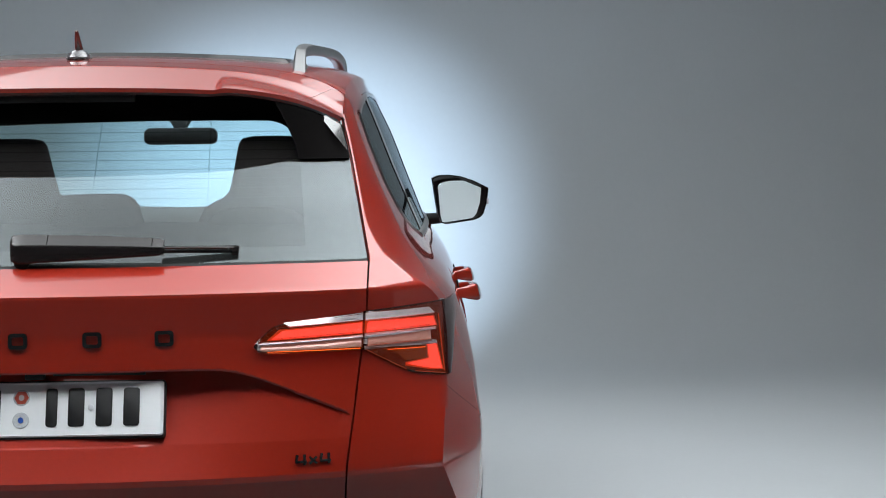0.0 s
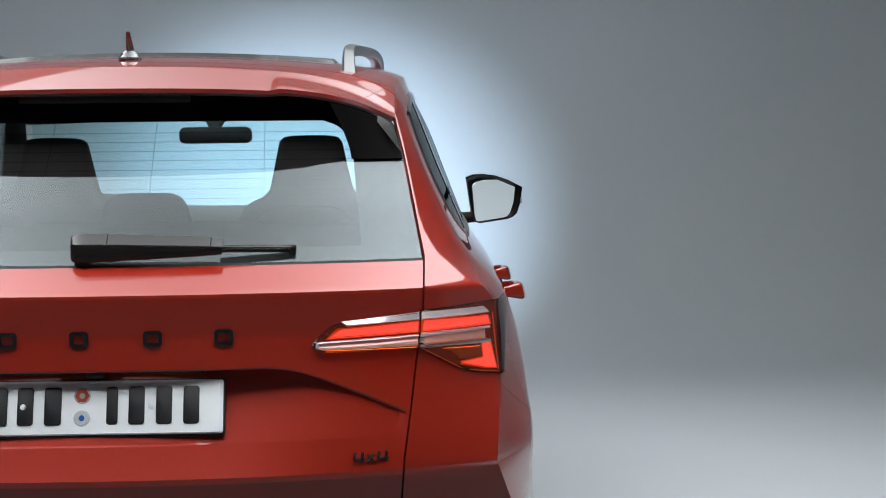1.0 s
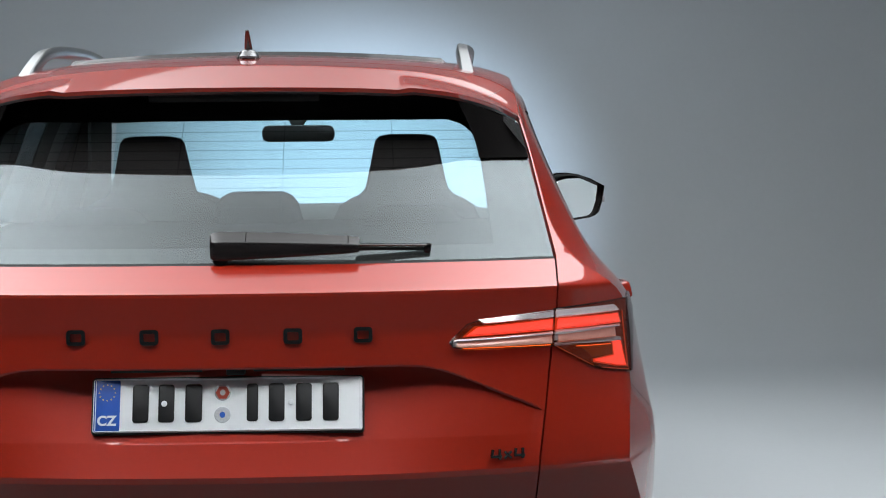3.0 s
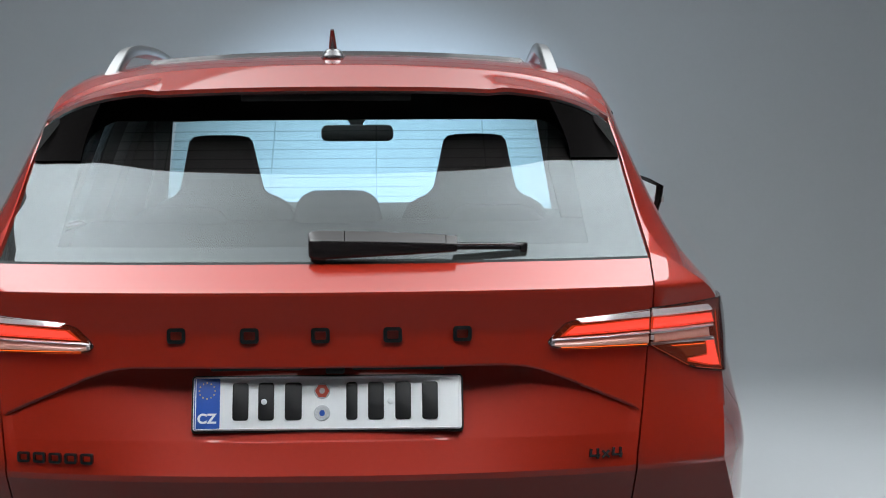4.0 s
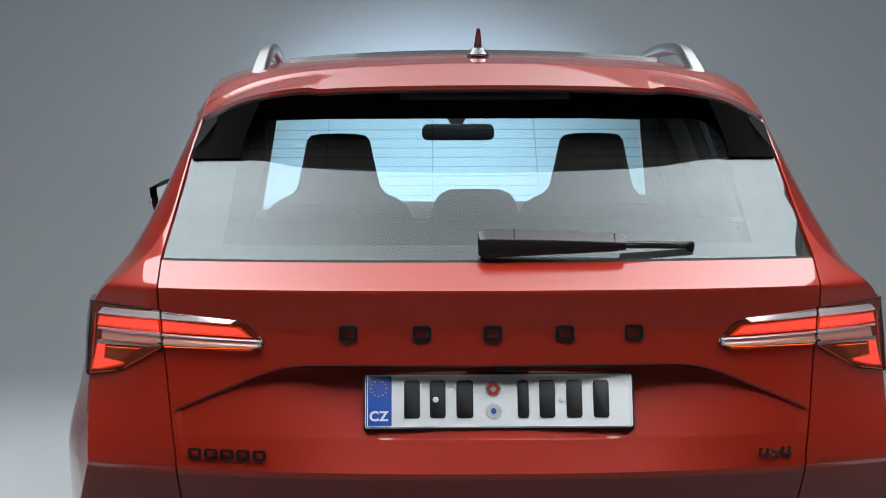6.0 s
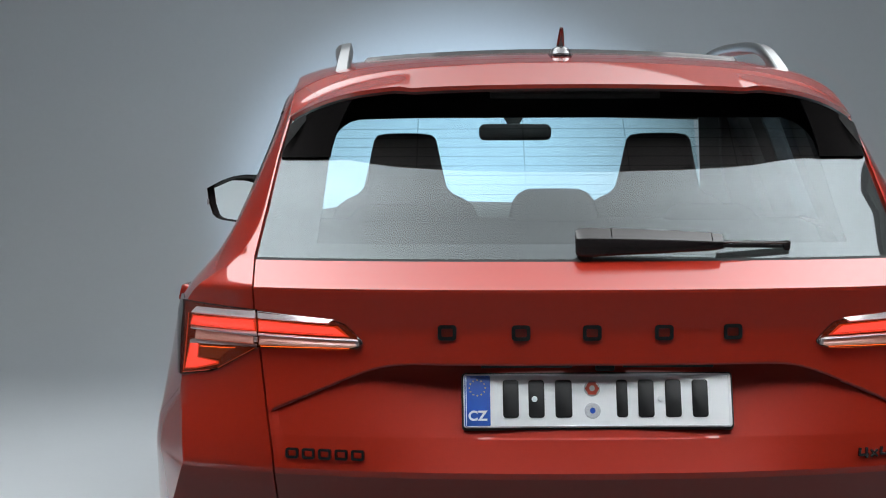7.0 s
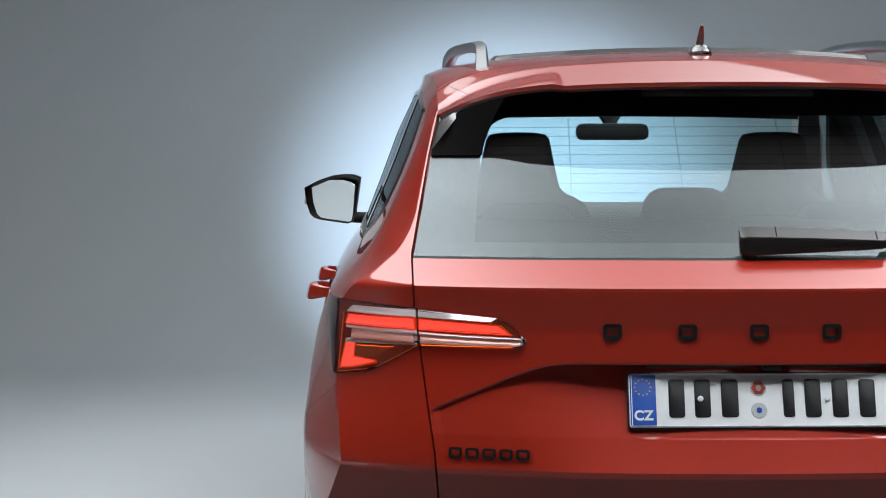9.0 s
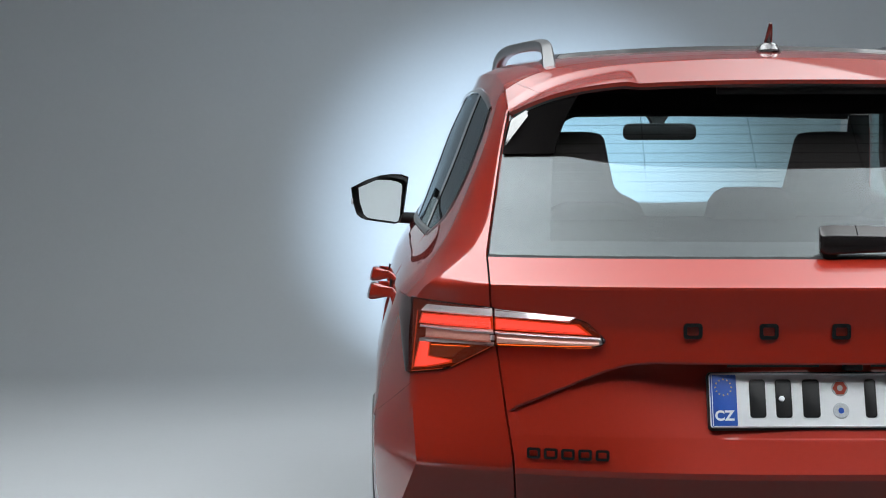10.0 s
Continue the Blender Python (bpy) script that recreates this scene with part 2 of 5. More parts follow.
def panel(name, grid, mat, parent, label="", thick=0.012, inward=(0, 2.2, 0.9), sharp=32):
    v, f = sheet(grid, thick, inward)
    return part_mesh(name, mesh_of(name, v, f, mat, sharp), parent, label)


def box_bm(sx, sy, sz, bevel=0.0, seg=2, bm=None, m=None):
    bm2 = bmesh.new()
    bmesh.ops.create_cube(bm2, size=1.0)
    bmesh.ops.scale(bm2, vec=(sx, sy, sz), verts=bm2.verts)
    if bevel:
        bmesh.ops.bevel(bm2, geom=list(bm2.edges), offset=bevel, segments=seg, profile=0.5, affect="EDGES")
    if m is not None:
        bmesh.ops.transform(bm2, matrix=m, verts=bm2.verts)
    if bm is None:
        return bm2
    me = bpy.data.meshes.new("tmp")
    bm2.to_mesh(me)
    bm2.free()
    bm.from_mesh(me)
    bpy.data.meshes.remove(me)
    return bm


def prism(outline, y0, y1, bevel=0.0, seg=2):
    """A solid from an outline in x, z, between two depths y."""
    bm = bmesh.new()
    vs = [bm.verts.new((x, y0, z)) for x, z in outline]
    f = bm.faces.new(vs)
    r = bmesh.ops.extrude_face_region(bm, geom=[f])
    bmesh.ops.translate(bm, vec=(0, y1 - y0, 0), verts=[e for e in r["geom"] if isinstance(e, bmesh.types.BMVert)])
    bmesh.ops.recalc_face_normals(bm, faces=bm.faces)
    if bevel:
        bmesh.ops.bevel(bm, geom=list(bm.edges), offset=bevel, segments=seg, profile=0.5, affect="EDGES")
    return bm


def tube(points, radius, n=8, flat=1.0, up=(0, 0, 1)):
    """A round or flattened tube along points; radius may vary along it."""
    pts = [Vector(p) for p in points]
    rad = radius if hasattr(radius, "__len__") else [radius] * len(pts)
    bm = bmesh.new()
    rings = []
    for i, p in enumerate(pts):
        d = (pts[min(i + 1, len(pts) - 1)] - pts[max(i - 1, 0)]).normalized()
        a = d.cross(Vector(up))
        a = a.normalized() if a.length > 1e-5 else Vector((1, 0, 0))
        b = a.cross(d)
        rings.append([bm.verts.new(p + rad[i] * (math.cos(2 * math.pi * k / n) * a + flat * math.sin(2 * math.pi * k / n) * b)) for k in range(n)])
    for r0, r1 in zip(rings, rings[1:]):
        for k in range(n):
            bm.faces.new((r0[k], r0[(k + 1) % n], r1[(k + 1) % n], r1[k]))
    bm.faces.new(rings[0][::-1])
    bm.faces.new(rings[-1])
    bmesh.ops.recalc_face_normals(bm, faces=bm.faces)
    return bm


def lathe(profile, n=48):
    """Turned round the x axis; profile rows of (x, radius)."""
    bm = bmesh.new()
    rings = [[bm.verts.new((x, r * math.cos(2 * math.pi * k / n), r * math.sin(2 * math.pi * k / n))) for k in range(n)] for x, r in profile]
    for r0, r1 in zip(rings, rings[1:]):
        for k in range(n):
            bm.faces.new((r0[k], r0[(k + 1) % n], r1[(k + 1) % n], r1[k]))
    bmesh.ops.recalc_face_normals(bm, faces=bm.faces)
    return bm


def smooth(a, b, x):
    t = min(1.0, max(0.0, (x - a) / (b - a)))
    return t * t * (3 - 2 * t)


def spread(stops, counts):
    """Values through the stops, with that many steps in each stretch."""
    out = []
    for a, b, n in zip(stops, stops[1:], counts):
        out += [a + (b - a) * k / n for k in range(n)]
    return out + [stops[-1]]


# ---------------------------------------------------------------- the studio
FLOOR_END, COVE, BACK = 7.6, 2.0, 9.6
gx = spread([-9.0, 9.0], [36])
grid = [[(x, y, 0.0) for y in spread([-9.0, FLOOR_END], [28])] for x in gx]
v, f = sheet(grid, 0.1, (0, 0, -5))
tagged(new("floor", mesh_of("floor", v, f, WALL)), "pale grey painted studio floor", "floor", kind="structure")
# dark mats out of view, added so the lower paint mirrors less pale floor
for sx, sy, py, label in ((4.8, 3.75, 0.325, "unseen dark mat added under the car's tail to darken its reflections"), (12.0, 7.2, -5.2, "unseen wide dark mat added behind the car to darken its reflections")):
    mat_bm = box_bm(sx, sy, 0.012, 0.005, m=pose(0, py, 0.0065))
    me = bpy.data.meshes.new("unseen_mat")
    mat_bm.to_mesh(me)
    mat_bm.free()
    me.materials.append(DARK_FLOOR)
    tagged(new("unseen_mat", me), label, "floor mat")
prof = [(FLOOR_END + COVE * math.sin(a), COVE - COVE * math.cos(a)) for a in spread([0.0, math.pi / 2], [24])] + [(BACK, 2.6), (BACK, 3.6), (BACK, 5.5)]
grid = [[(x, y, z) for y, z in prof] for x in gx]
v, f = sheet(grid, 0.1, (0, 20, -5))
tagged(new("wall_north", mesh_of("wall_north", v, f, WALL)), "grey studio cyclorama with a curved cove", "wall", kind="structure")
# unseen walls and ceiling, added to set the bounce and what the paint mirrors
for name, m, sx, sy in (("wall_south", pose(0, -9.0, 2.75, 90, 0, 0), 18, 5.5), ("wall_east", pose(9.05, 0.35, 2.75, 90, 0, 90), 18.8, 5.5), ("wall_west", pose(-9.05, 0.35, 2.75, 90, 0, 90), 18.8, 5.5)):
    bm = box_bm(sx, sy, 0.1)
    bmesh.ops.transform(bm, matrix=m, verts=bm.verts)
    me = bpy.data.meshes.new(name)
    bm.to_mesh(me)
    bm.free()
    me.materials.append(DARK_WALL)
    tagged(new(name, me), "unseen grey studio wall added to set bounce and reflections", "wall", kind="structure")
bm = box_bm(18.2, 19.0, 0.1, m=pose(0, 0.35, 5.56))
me = bpy.data.meshes.new("ceiling")
bm.to_mesh(me)
bm.free()
me.materials.append(DARK_WALL)
tagged(new("ceiling", me), "unseen grey studio ceiling added to set bounce and reflections", "ceiling", kind="structure")

# overhead softbox whose reflection lies on the paint and the rear glass
BX, BY, BZ, BW, BL = 0.0, 2.15, 4.1, 5.3, 8.5
softbox = tagged(new("softbox"), "large overhead softbox with a white diffusion cloth", "softbox")
softbox.location = (BX, BY, BZ)
part("diffuser", box_bm(BW, BL, 0.02, m=pose(0, 0, 0)), SOFTBOX, softbox, "glowing white diffusion cloth")
for sx, sy, px, py in ((BW + 0.16, 0.08, 0, BL / 2 + 0.04), (BW + 0.16, 0.08, 0, -BL / 2 - 0.04), (0.08, BL, BW / 2 + 0.04, 0), (0.08, BL, -BW / 2 - 0.04, 0)):
    part("frame_rail", box_bm(sx, sy, 0.3, 0.01, m=pose(px, py, 0.12)), BOX_FRAME, softbox)
part("back_cover", box_bm(BW, BL, 0.03, m=pose(0, 0, 0.25)), BOX_FRAME, softbox)
for px in (-1.8, 1.8):
    for py in (-3.2, 3.2):
        part("hanger", tube([(px, py, 0.26), (px, py, 5.51 - BZ)], 0.015), BOX_FRAME, softbox)

# ---------------------------------------------------------------- the car: its surfaces


def table(xs, ys):
    return lambda v: float(np.interp(v, xs, ys))


rear_y = table([.25, .45, .60, .704, .716, .779, .83, .92, .98, 1.058, 1.064, 1.069, 1.118, 1.22, 1.324, 1.46],
               [.15, .09, .050, -.020, -.022, -.012, .0, .022, .03, .0235, .0245, .031, .108, .228, .333, .49])
corner_raw = table([.25, .55, .712, .88, .96, 1.03, 1.055, 1.07, 1.09, 1.118, 1.155, 1.19, 1.285, 1.36, 1.42, 1.5],
                   [.86, .862, .8065, .819, .8185, .808, .793, .768, .737, .702, .675, .659, .641, .626, .611, .572])


def corner_x(z):
    """Half width at the corner: crisp at the bumper crease, eased above it."""
    if z < 0.80:
        return corner_raw(z)
    return sum(corner_raw(z + d) for d in (-0.016, -0.008, 0.0, 0.008, 0.016)) / 5


seam_x = table([.5, .644, .739, .824, .944, 1.018, 1.06, 1.121, 1.324, 1.41, 1.46], [.60, .613, .620, .633, .649, .660, .662, .665, .628, .608, .58])
roof_z = table([.28, .55, .66, .78, 1.0, 1.3, 1.7, 2.2, 2.6, 2.8], [1.465, 1.529, 1.543, 1.556, 1.574, 1.590, 1.598, 1.582, 1.545, 1.515])


run_y = table([.60, .72, .80, .87, .95, 1.0, 1.08, 1.14, 1.32, 1.42], [.22, .30, .34, .36, .36, .32, .28, .19, .12, .11])
run_pow = table([.72, .88, 1.0, 1.15], [1.25, 1.4, 1.9, 2.0])

# half width of the flank: rows by height, columns by distance along the car
FLANK_Y = (.5, .7, .9, 1.1, 1.5, 1.9, 2.4, 3.2)
FLANK = ((.25, (.872, .875, .878, .880, .884, .888, .890, .890)),
         (.60, (.899, .900, .902, .905, .908, .910, .908, .900)),
         (.75, (.902, .905, .908, .911, .916, .918, .916, .908)),
         (.85, (.888, .898, .903, .907, .913, .917, .918, .912)),
         (.95, (.872, .878, .882, .886, .895, .902, .905, .900)),
         (1.03, (.845, .853, .858, .862, .874, .882, .886, .880)),
         (1.06, (.820, .829, .837, .843, .855, .864, .868, .860)),
         (1.09, (.791, .802, .811, .818, .832, .843, .848, .840)),
         (1.12, (.765, .777, .786, .793, .808, .820, .826, .818)),
         (1.16, (.740, .753, .765, .776, .792, .803, .808, .798)),
         (1.20, (.719, .733, .746, .759, .777, .788, .792, .780)),
         (1.25, (.695, .710, .724, .738, .757, .769, .773, .758)),
         (1.30, (.672, .688, .703, .717, .737, .750, .754, .736)),
         (1.35, (.650, .667, .683, .698, .718, .732, .735, .712)),
         (1.40, (.628, .648, .665, .679, .700, .713, .715, .688)),
         (1.44, (.612, .633, .650, .663, .682, .694, .695, .664)),
         (1.52, (.578, .602, .620, .630, .646, .655, .655, .615)))


def eased_flank():
    """The table above on a fine even net, rounded along both ways."""
    zz, yy = np.arange(.25, 1.53, .005), np.arange(.1, 4.5, .02)
    rows = []
    for _, r in FLANK:
        first = r[0] - (r[1] - r[0]) * (FLANK_Y[0] - .1) / (FLANK_Y[1] - FLANK_Y[0])
        rows.append(np.interp(yy, (.1,) + FLANK_Y, (first,) + r))
    net = np.array([[np.interp(z, [q for q, _ in FLANK], col) for z in zz] for col in np.array(rows).T]).T
    for axis, half in ((0, 5), (1, 8)):
        k = np.hanning(2 * half + 3)[1:-1]
        pad = [(half, half) if a == axis else (0, 0) for a in (0, 1)]
        ext = np.pad(net, pad, mode="reflect", reflect_type="odd")
        net = np.apply_along_axis(lambda v: np.convolve(v, k / k.sum(), "valid"), axis, ext)
    return net


FLANK_NET = eased_flank()


def flank(y, z):
    """Half width of the flank away from the corner."""
    a = min(max((z - .25) / .005, 0.0), FLANK_NET.shape[0] - 1.001)
    b = min(max((y - .1) / .02, 0.0), FLANK_NET.shape[1] - 1.001)
    i, j = int(a), int(b)
    a, b = a - i, b - j
    return float((FLANK_NET[i, j] * (1 - b) + FLANK_NET[i, j + 1] * b) * (1 - a) + (FLANK_NET[i + 1, j] * (1 - b) + FLANK_NET[i + 1, j + 1] * b) * a)


def edge(y):
    """Half width of the roof at y: the cabin narrows towards the tail."""
    return 0.610 + 0.031 * smooth(0.62, 1.6, y) - 0.035 * smooth(2.0, 2.7, y)


def rear_at(x, z):
    """The rear, bowed in plan; below the lamps it stays flatter up to the corner."""
    x = abs(x)
    return rear_y(z) + 0.19 * x * x + 0.14 * x ** 4 + 0.3 * smooth(0.70, 0.90, z) * x ** 8


def side_x(y, z):
    """Half width of the flank at y, z."""
    c = corner_x(z)
    y0 = rear_at(c, z)
    t = min(1.0, max(0.0, (y - y0) / run_y(z)))
    x = flank(y, z) - max(0.0, flank(y0, z) - c) * (1 - t) ** run_pow(z)
    if y > 3.2:
        x *= 1 - 0.16 * ((y - 3.2) / 1.1) ** 2.4
    return x


def roof_at(x, y):
    x = abs(x) * min(1.0, 0.615 / edge(y))
    z = roof_z(y) - 0.096 * x * x - 1.4 * (1 - smooth(0.47, 0.72, y)) * x ** 6 - (3.0 + 2.6 * (1 - smooth(0.6, 1.0, y))) * smooth(0.47, 0.72, y) * x ** 10
    lip = smooth(0.345, 0.375, x) * (1 - smooth(0.36, 0.50, y)) * 0.006
    return z + lip


def tail_edge(x):
    return 0.30 + 0.25 * x * x + 5 * abs(x) ** 8


def lip_z(x):
    x = abs(x)
    return 0.9175 - 0.43 * max(0.0, math.sqrt((x - 0.395) ** 2 + 0.0016) + x - 0.395 - 0.012) / 2


def recess(x, z):
    """The tailgate falls back under the lip: deepest at the top behind the number plate, nothing at the crease below."""
    xp, x = abs(x - 0.0125), abs(x)
    top = lip_z(x)
    if z > top or z < 0.716:
        return 0.0
    deep = 0.009 * (1 - smooth(0.60, 0.625, x)) + 0.050 * (1 - smooth(0.25, 0.54, xp))
    t = (z - 0.716) / max(0.01, top - 0.716)
    # a narrow step under the plate
    return deep * (1.35 * t - 0.35 * t * t) + 0.0035 * smooth(0.7765, 0.7800, z) * (1 - smooth(0.780, 0.86, z)) * (1 - smooth(0.17, 0.25, xp))


WHEEL_Y, WHEEL_Z, WHEEL_R, BASE = 0.885, 0.345, 0.345, 2.638


def arch_z(y, low):
    """Lower edge of the flank, with the wheel arches cut out."""
    z = low
    for wy in (WHEEL_Y, WHEEL_Y + BASE):
        d = abs(y - wy)
        if d < 0.40:
            z = max(z, WHEEL_Z + math.sqrt(0.40 ** 2 - d * d))
    return z


def mirrored(grid):
    return [[(-x, y, z) for x, y, z in row] for row in grid]


car = tagged(new("car"), "red metallic compact SUV with lit tail lamps on a studio floor", "car")

# tailgate
grid = []
for k in spread([-1.0, -0.44, -0.40, 0.44, 0.48, 1.0], [52, 9, 72, 9, 52]):
    col = []
    x0 = k * 0.625
    top = lip_z(x0)
    zs = spread([.56, .704, .716, .773, .784, top - .0025], [6, 3, 5, 11, 14]) + spread([top, top + .0015, top + .004, .98, 1.058, 1.064, 1.069, 1.114], [1, 1, 8, 8, 2, 2, 6])
    for z in zs:
        x = k * (seam_x(z) - 0.0019)
        dig = recess(x0, z) if z < top - 0.001 else 0.0035 * (1 - smooth(top - 0.001, top + 0.004, z)) * (1 - smooth(0.60, 0.625, abs(x0)))
        col.append((x, rear_at(x, z) + dig, z))
    grid.append(col)
tailgate = panel("tailgate", grid, PAINT, car, "red tailgate with a recess for the number plate", 0.014, sharp=13)

LAMP_BOTTOM = table([.652, .735, .747, .82], [.9435, .900, .8935, .877])



def cant(y):
    """Upper edge of the side glass."""
    return float(np.interp(y, [.70, .72, .85, 1.0, 1.15, 1.5, 2.0, 2.7], [1.424, 1.432, 1.452, 1.470, 1.484, 1.499, 1.503, 1.49]))


dlo_y = table([1.128, 1.138, 1.15, 1.165, 1.19, 1.23, 1.30, 1.36, 1.48], [.97, .92, .85, .77, .70, .65, .635, .655, .715])


def quarter_end(z):
    """Where the quarter panel ends: the door below, the side glass, the roof side above the glass."""
    if z < 1.124:
        return 1.05
    if z < 1.128:
        return 1.05 + (dlo_y(1.128) - 1.05) * (z - 1.124) / 0.004
    if z < 1.415:
        return dlo_y(z)
    return float(np.interp(z, [1.415, 1.428, 1.452, 1.470, 1.478], [dlo_y(1.415), .72, .85, 1.0, 1.049]))


ROUND = 0.080


def body_x(y, z, share=1.0):
    """Half width of the upper body: the flank, rounding into the roof."""
    x, hi = side_x(y, z), roof_at(edge(y), y) - 0.001
    if z > hi - ROUND:
        x += (edge(y) - x) * min(1.0, (z - hi + ROUND) / ROUND) ** 3 * share
    return x


# rear quarters with the D-pillars
for s in (1, -1):
    def low_edge(y):
        return max(0.880 - 0.39 * max(0.0, y - 0.20), 0.7625)
    grid = []
    for u in spread([0.0, 1.0, 1.35, 2.0], [10, 22, 26]):
        col = []
        for v in spread([0.0, 0.36, 0.40, 0.56, 0.92, 1.0], [10, 3, 14, 26, 14]):
            def point(z):
                xs, c = seam_x(z) + 0.0019, corner_x(z)
                if u <= 1:
                    x = xs + (c - xs) * u
                    return (x, rear_at(x, z), z)
                door = quarter_end(z)
                y0 = rear_at(c, z)
                y = y0 + (door - y0) * (u - 1)
                return (side_x(y, z), y, z)
            y_here = point(1.0)[1]
            lo = low_edge(y_here) if u > 1 else LAMP_BOTTOM(abs(point(0.95)[0])) + 0.012
            if u > 1:
                lo = max(lo, arch_z(y_here, lo))
            top_y = max(0.47, point(1.44)[1])
            hi = roof_at(edge(top_y), top_y) - 0.001
            for _ in range(12):
                top_y = max(0.47, point(hi)[1])
                hi = roof_at(edge(top_y), top_y) - 0.001 - 0.007 * (1 - smooth(0.50, 0.64, top_y))
            if v <= 0.36:
                z = lo + (1.052 - lo) * v / 0.36
            elif v <= 0.40:
                z = 1.052 + 0.014 * (v - 0.36) / 0.04
            else:
                z = 1.066 + (hi - 1.066) * (v - 0.40) / 0.60
            p = point(z)
            if u > 1 and z > hi - ROUND:
                f = min(1.0, (z - hi + ROUND) / ROUND) ** 3 * smooth(1.0, 1.3, u)
                p = (p[0] + (edge(p[1]) - p[0]) * f, p[1], p[2])
            col.append(p)
        grid.append(col)
    if s < 0:
        grid = mirrored(grid)
    panel("quarter_panel", grid, PAINT, car, "red rear quarter panel and roof pillar", 0.012)

# joint between bumper and quarter panel
for s in (1, -1):
    part("bumper_joint", tube([(s * (side_x(y, 0.8787 - 0.39 * (y - 0.20)) - 0.0006), y, 0.8787 - 0.39 * (y - 0.20)) for y in spread([0.25, 0.46], [14])], 0.0009, 6), GAP, car, "dark joint above the bumper")

# rear bumper: corners beside the tailgate, and the apron below it
for s in (1, -1):
    grid = []
    for u in spread([0.0, 1.0, 2.0], [12, 22]):
        col = []
        for z0 in spread([.24, .45, .704, .716, 1.0], [5, 8, 3, 12]):
            def at(z):
                xs, c = seam_x(z) + 0.0019, corner_x(z)
                if u <= 1:
                    x = xs + (c - xs) * u
                    return (x, rear_at(x, z), z)
                y0 = rear_at(c, z)
                end = WHEEL_Y - (math.sqrt(max(0.0, 0.402 ** 2 - (z - WHEEL_Z) ** 2)) if z > WHEEL_Z else 0.402)
                y = y0 + (min(end, 0.80) - y0) * (u - 1)
                return (side_x(y, z), y, z)
            y_here = at(0.85)[1]
            hi = max(0.8775 - 0.39 * max(0.0, y_here - 0.20), 0.760)
            if u <= 1:
                hi = LAMP_BOTTOM(at(0.9)[0]) + 0.001
            z = z0 if z0 <= 0.716 else 0.716 + (hi - 0.716) * (z0 - 0.716) / 0.284
            p = at(z)
            col.append(p)
        grid.append(col)
    panel("bumper_corner", grid if s > 0 else mirrored(grid), PAINT, car, "red rear bumper corner")
grid = [[(k * 0.6, rear_at(k * 0.6, z) - 0.004, z) for z in spread([.30, .45, .552], [4, 4])] for k in spread([-1.0, 1.0], [30])]
panel("bumper_apron", grid, PAINT, car, "red lower rear bumper")
grid = [[(k * 0.74, rear_at(k * 0.74, z) + 0.01, z) for z in spread([.20, .296], [4])] for k in spread([-1.0, 1.0], [30])]
panel("bumper_skirt", grid, BLACK_TRIM, car, "black plastic lower skirt")

# dark lining behind the gaps
grid = [[(k * 0.70, rear_at(k * 0.70, z) + 0.095, z) for z in spread([.30, .60, .92, 1.05], [6, 8, 4])] for k in spread([-1.0, 1.0], [30])]
panel("tailgate_lining", grid, GAP, car, thick=0.01)
for s in (1, -1):
    grid = [[(s * (seam_x(z) + d), rear_at(seam_x(z), z) + 0.018, z) for z in spread([.50, 1.06, 1.075, 1.395], [14, 3, 12])] for d in (-0.012, 0.010)]
    panel("seam_lining", grid, GAP, car, thick=0.004)

# roof and spoiler
xs = spread([-.609, -.36, -.34, .34, .36, .609], [22, 4, 30, 4, 22])
grid = [[(x, tail_edge(x) + (0.655 - tail_edge(x)) * k, roof_at(x, tail_edge(x) + (0.655 - tail_edge(x)) * k)) for k in spread([0.0, 0.55, 1.0], [14, 12])] for x in xs]
ends = (grid[0], grid[-1])
for dx, dz in ((-0.001, -0.004), (-0.012, -0.012)):
    grid.insert(0, [(x - dx, y, z + dz) for x, y, z in ends[0]])
    grid.append([(x + dx, y, z + dz) for x, y, z in ends[1]])
spoiler = panel("spoiler", grid, PAINT, car, "red roof spoiler over the rear glass", 0.010, (0, 1.0, 0.9))
ys = spread([0.660, 2.62], [44])
grid = [[(k * edge(y), y, roof_at(k * edge(y), y)) for y in ys] for k in spread([-1.0, -0.7, 0.7, 1.0], [20, 40, 20])]
for dx, dz in ((-0.001, -0.004), (-0.012, -0.012)):
    for sx in (-1, 1):
        col = [(sx * (edge(y) + dx), y, roof_at(edge(y), y) + dz) for y in ys]
        grid.insert(0, col) if sx < 0 else grid.append(col)
panel("roof", grid, PAINT, car, "red roof panel", 0.012, (0, 1.5, 0.9))
# lip and black underside of the spoiler
grid = []
for x in spread([-0.60, 0.60], [60]):
    y, z = tail_edge(x), roof_at(x, tail_edge(x))
    zg = 1.452 - 0.055 * smooth(0.45, 0.62, abs(x))
    yg = rear_at(x, zg) + 0.004
    grid.append([(x, y + 0.001, z - 0.009), (x, y + 0.004, z - 0.014), (x, y + (yg - y) * 0.4, z - 0.016 + (zg - z + 0.016) * 0.4), (x, yg, zg)])
panel("spoiler_underside", grid, BLACK_GLOSS, spoiler, "gloss black underside", 0.003, (0, 1.0, 1.52))
FIN_Z = 1.3205


def fin_y(x, z):
    """Upright closing plate between the glass and the tail of the spoiler."""
    y0, top = rear_at(x, FIN_Z) - 0.004, roof_at(x, tail_edge(x)) - 0.016
    return y0 + (tail_edge(x) + 0.003 - y0) * (z - FIN_Z) / (top - FIN_Z)


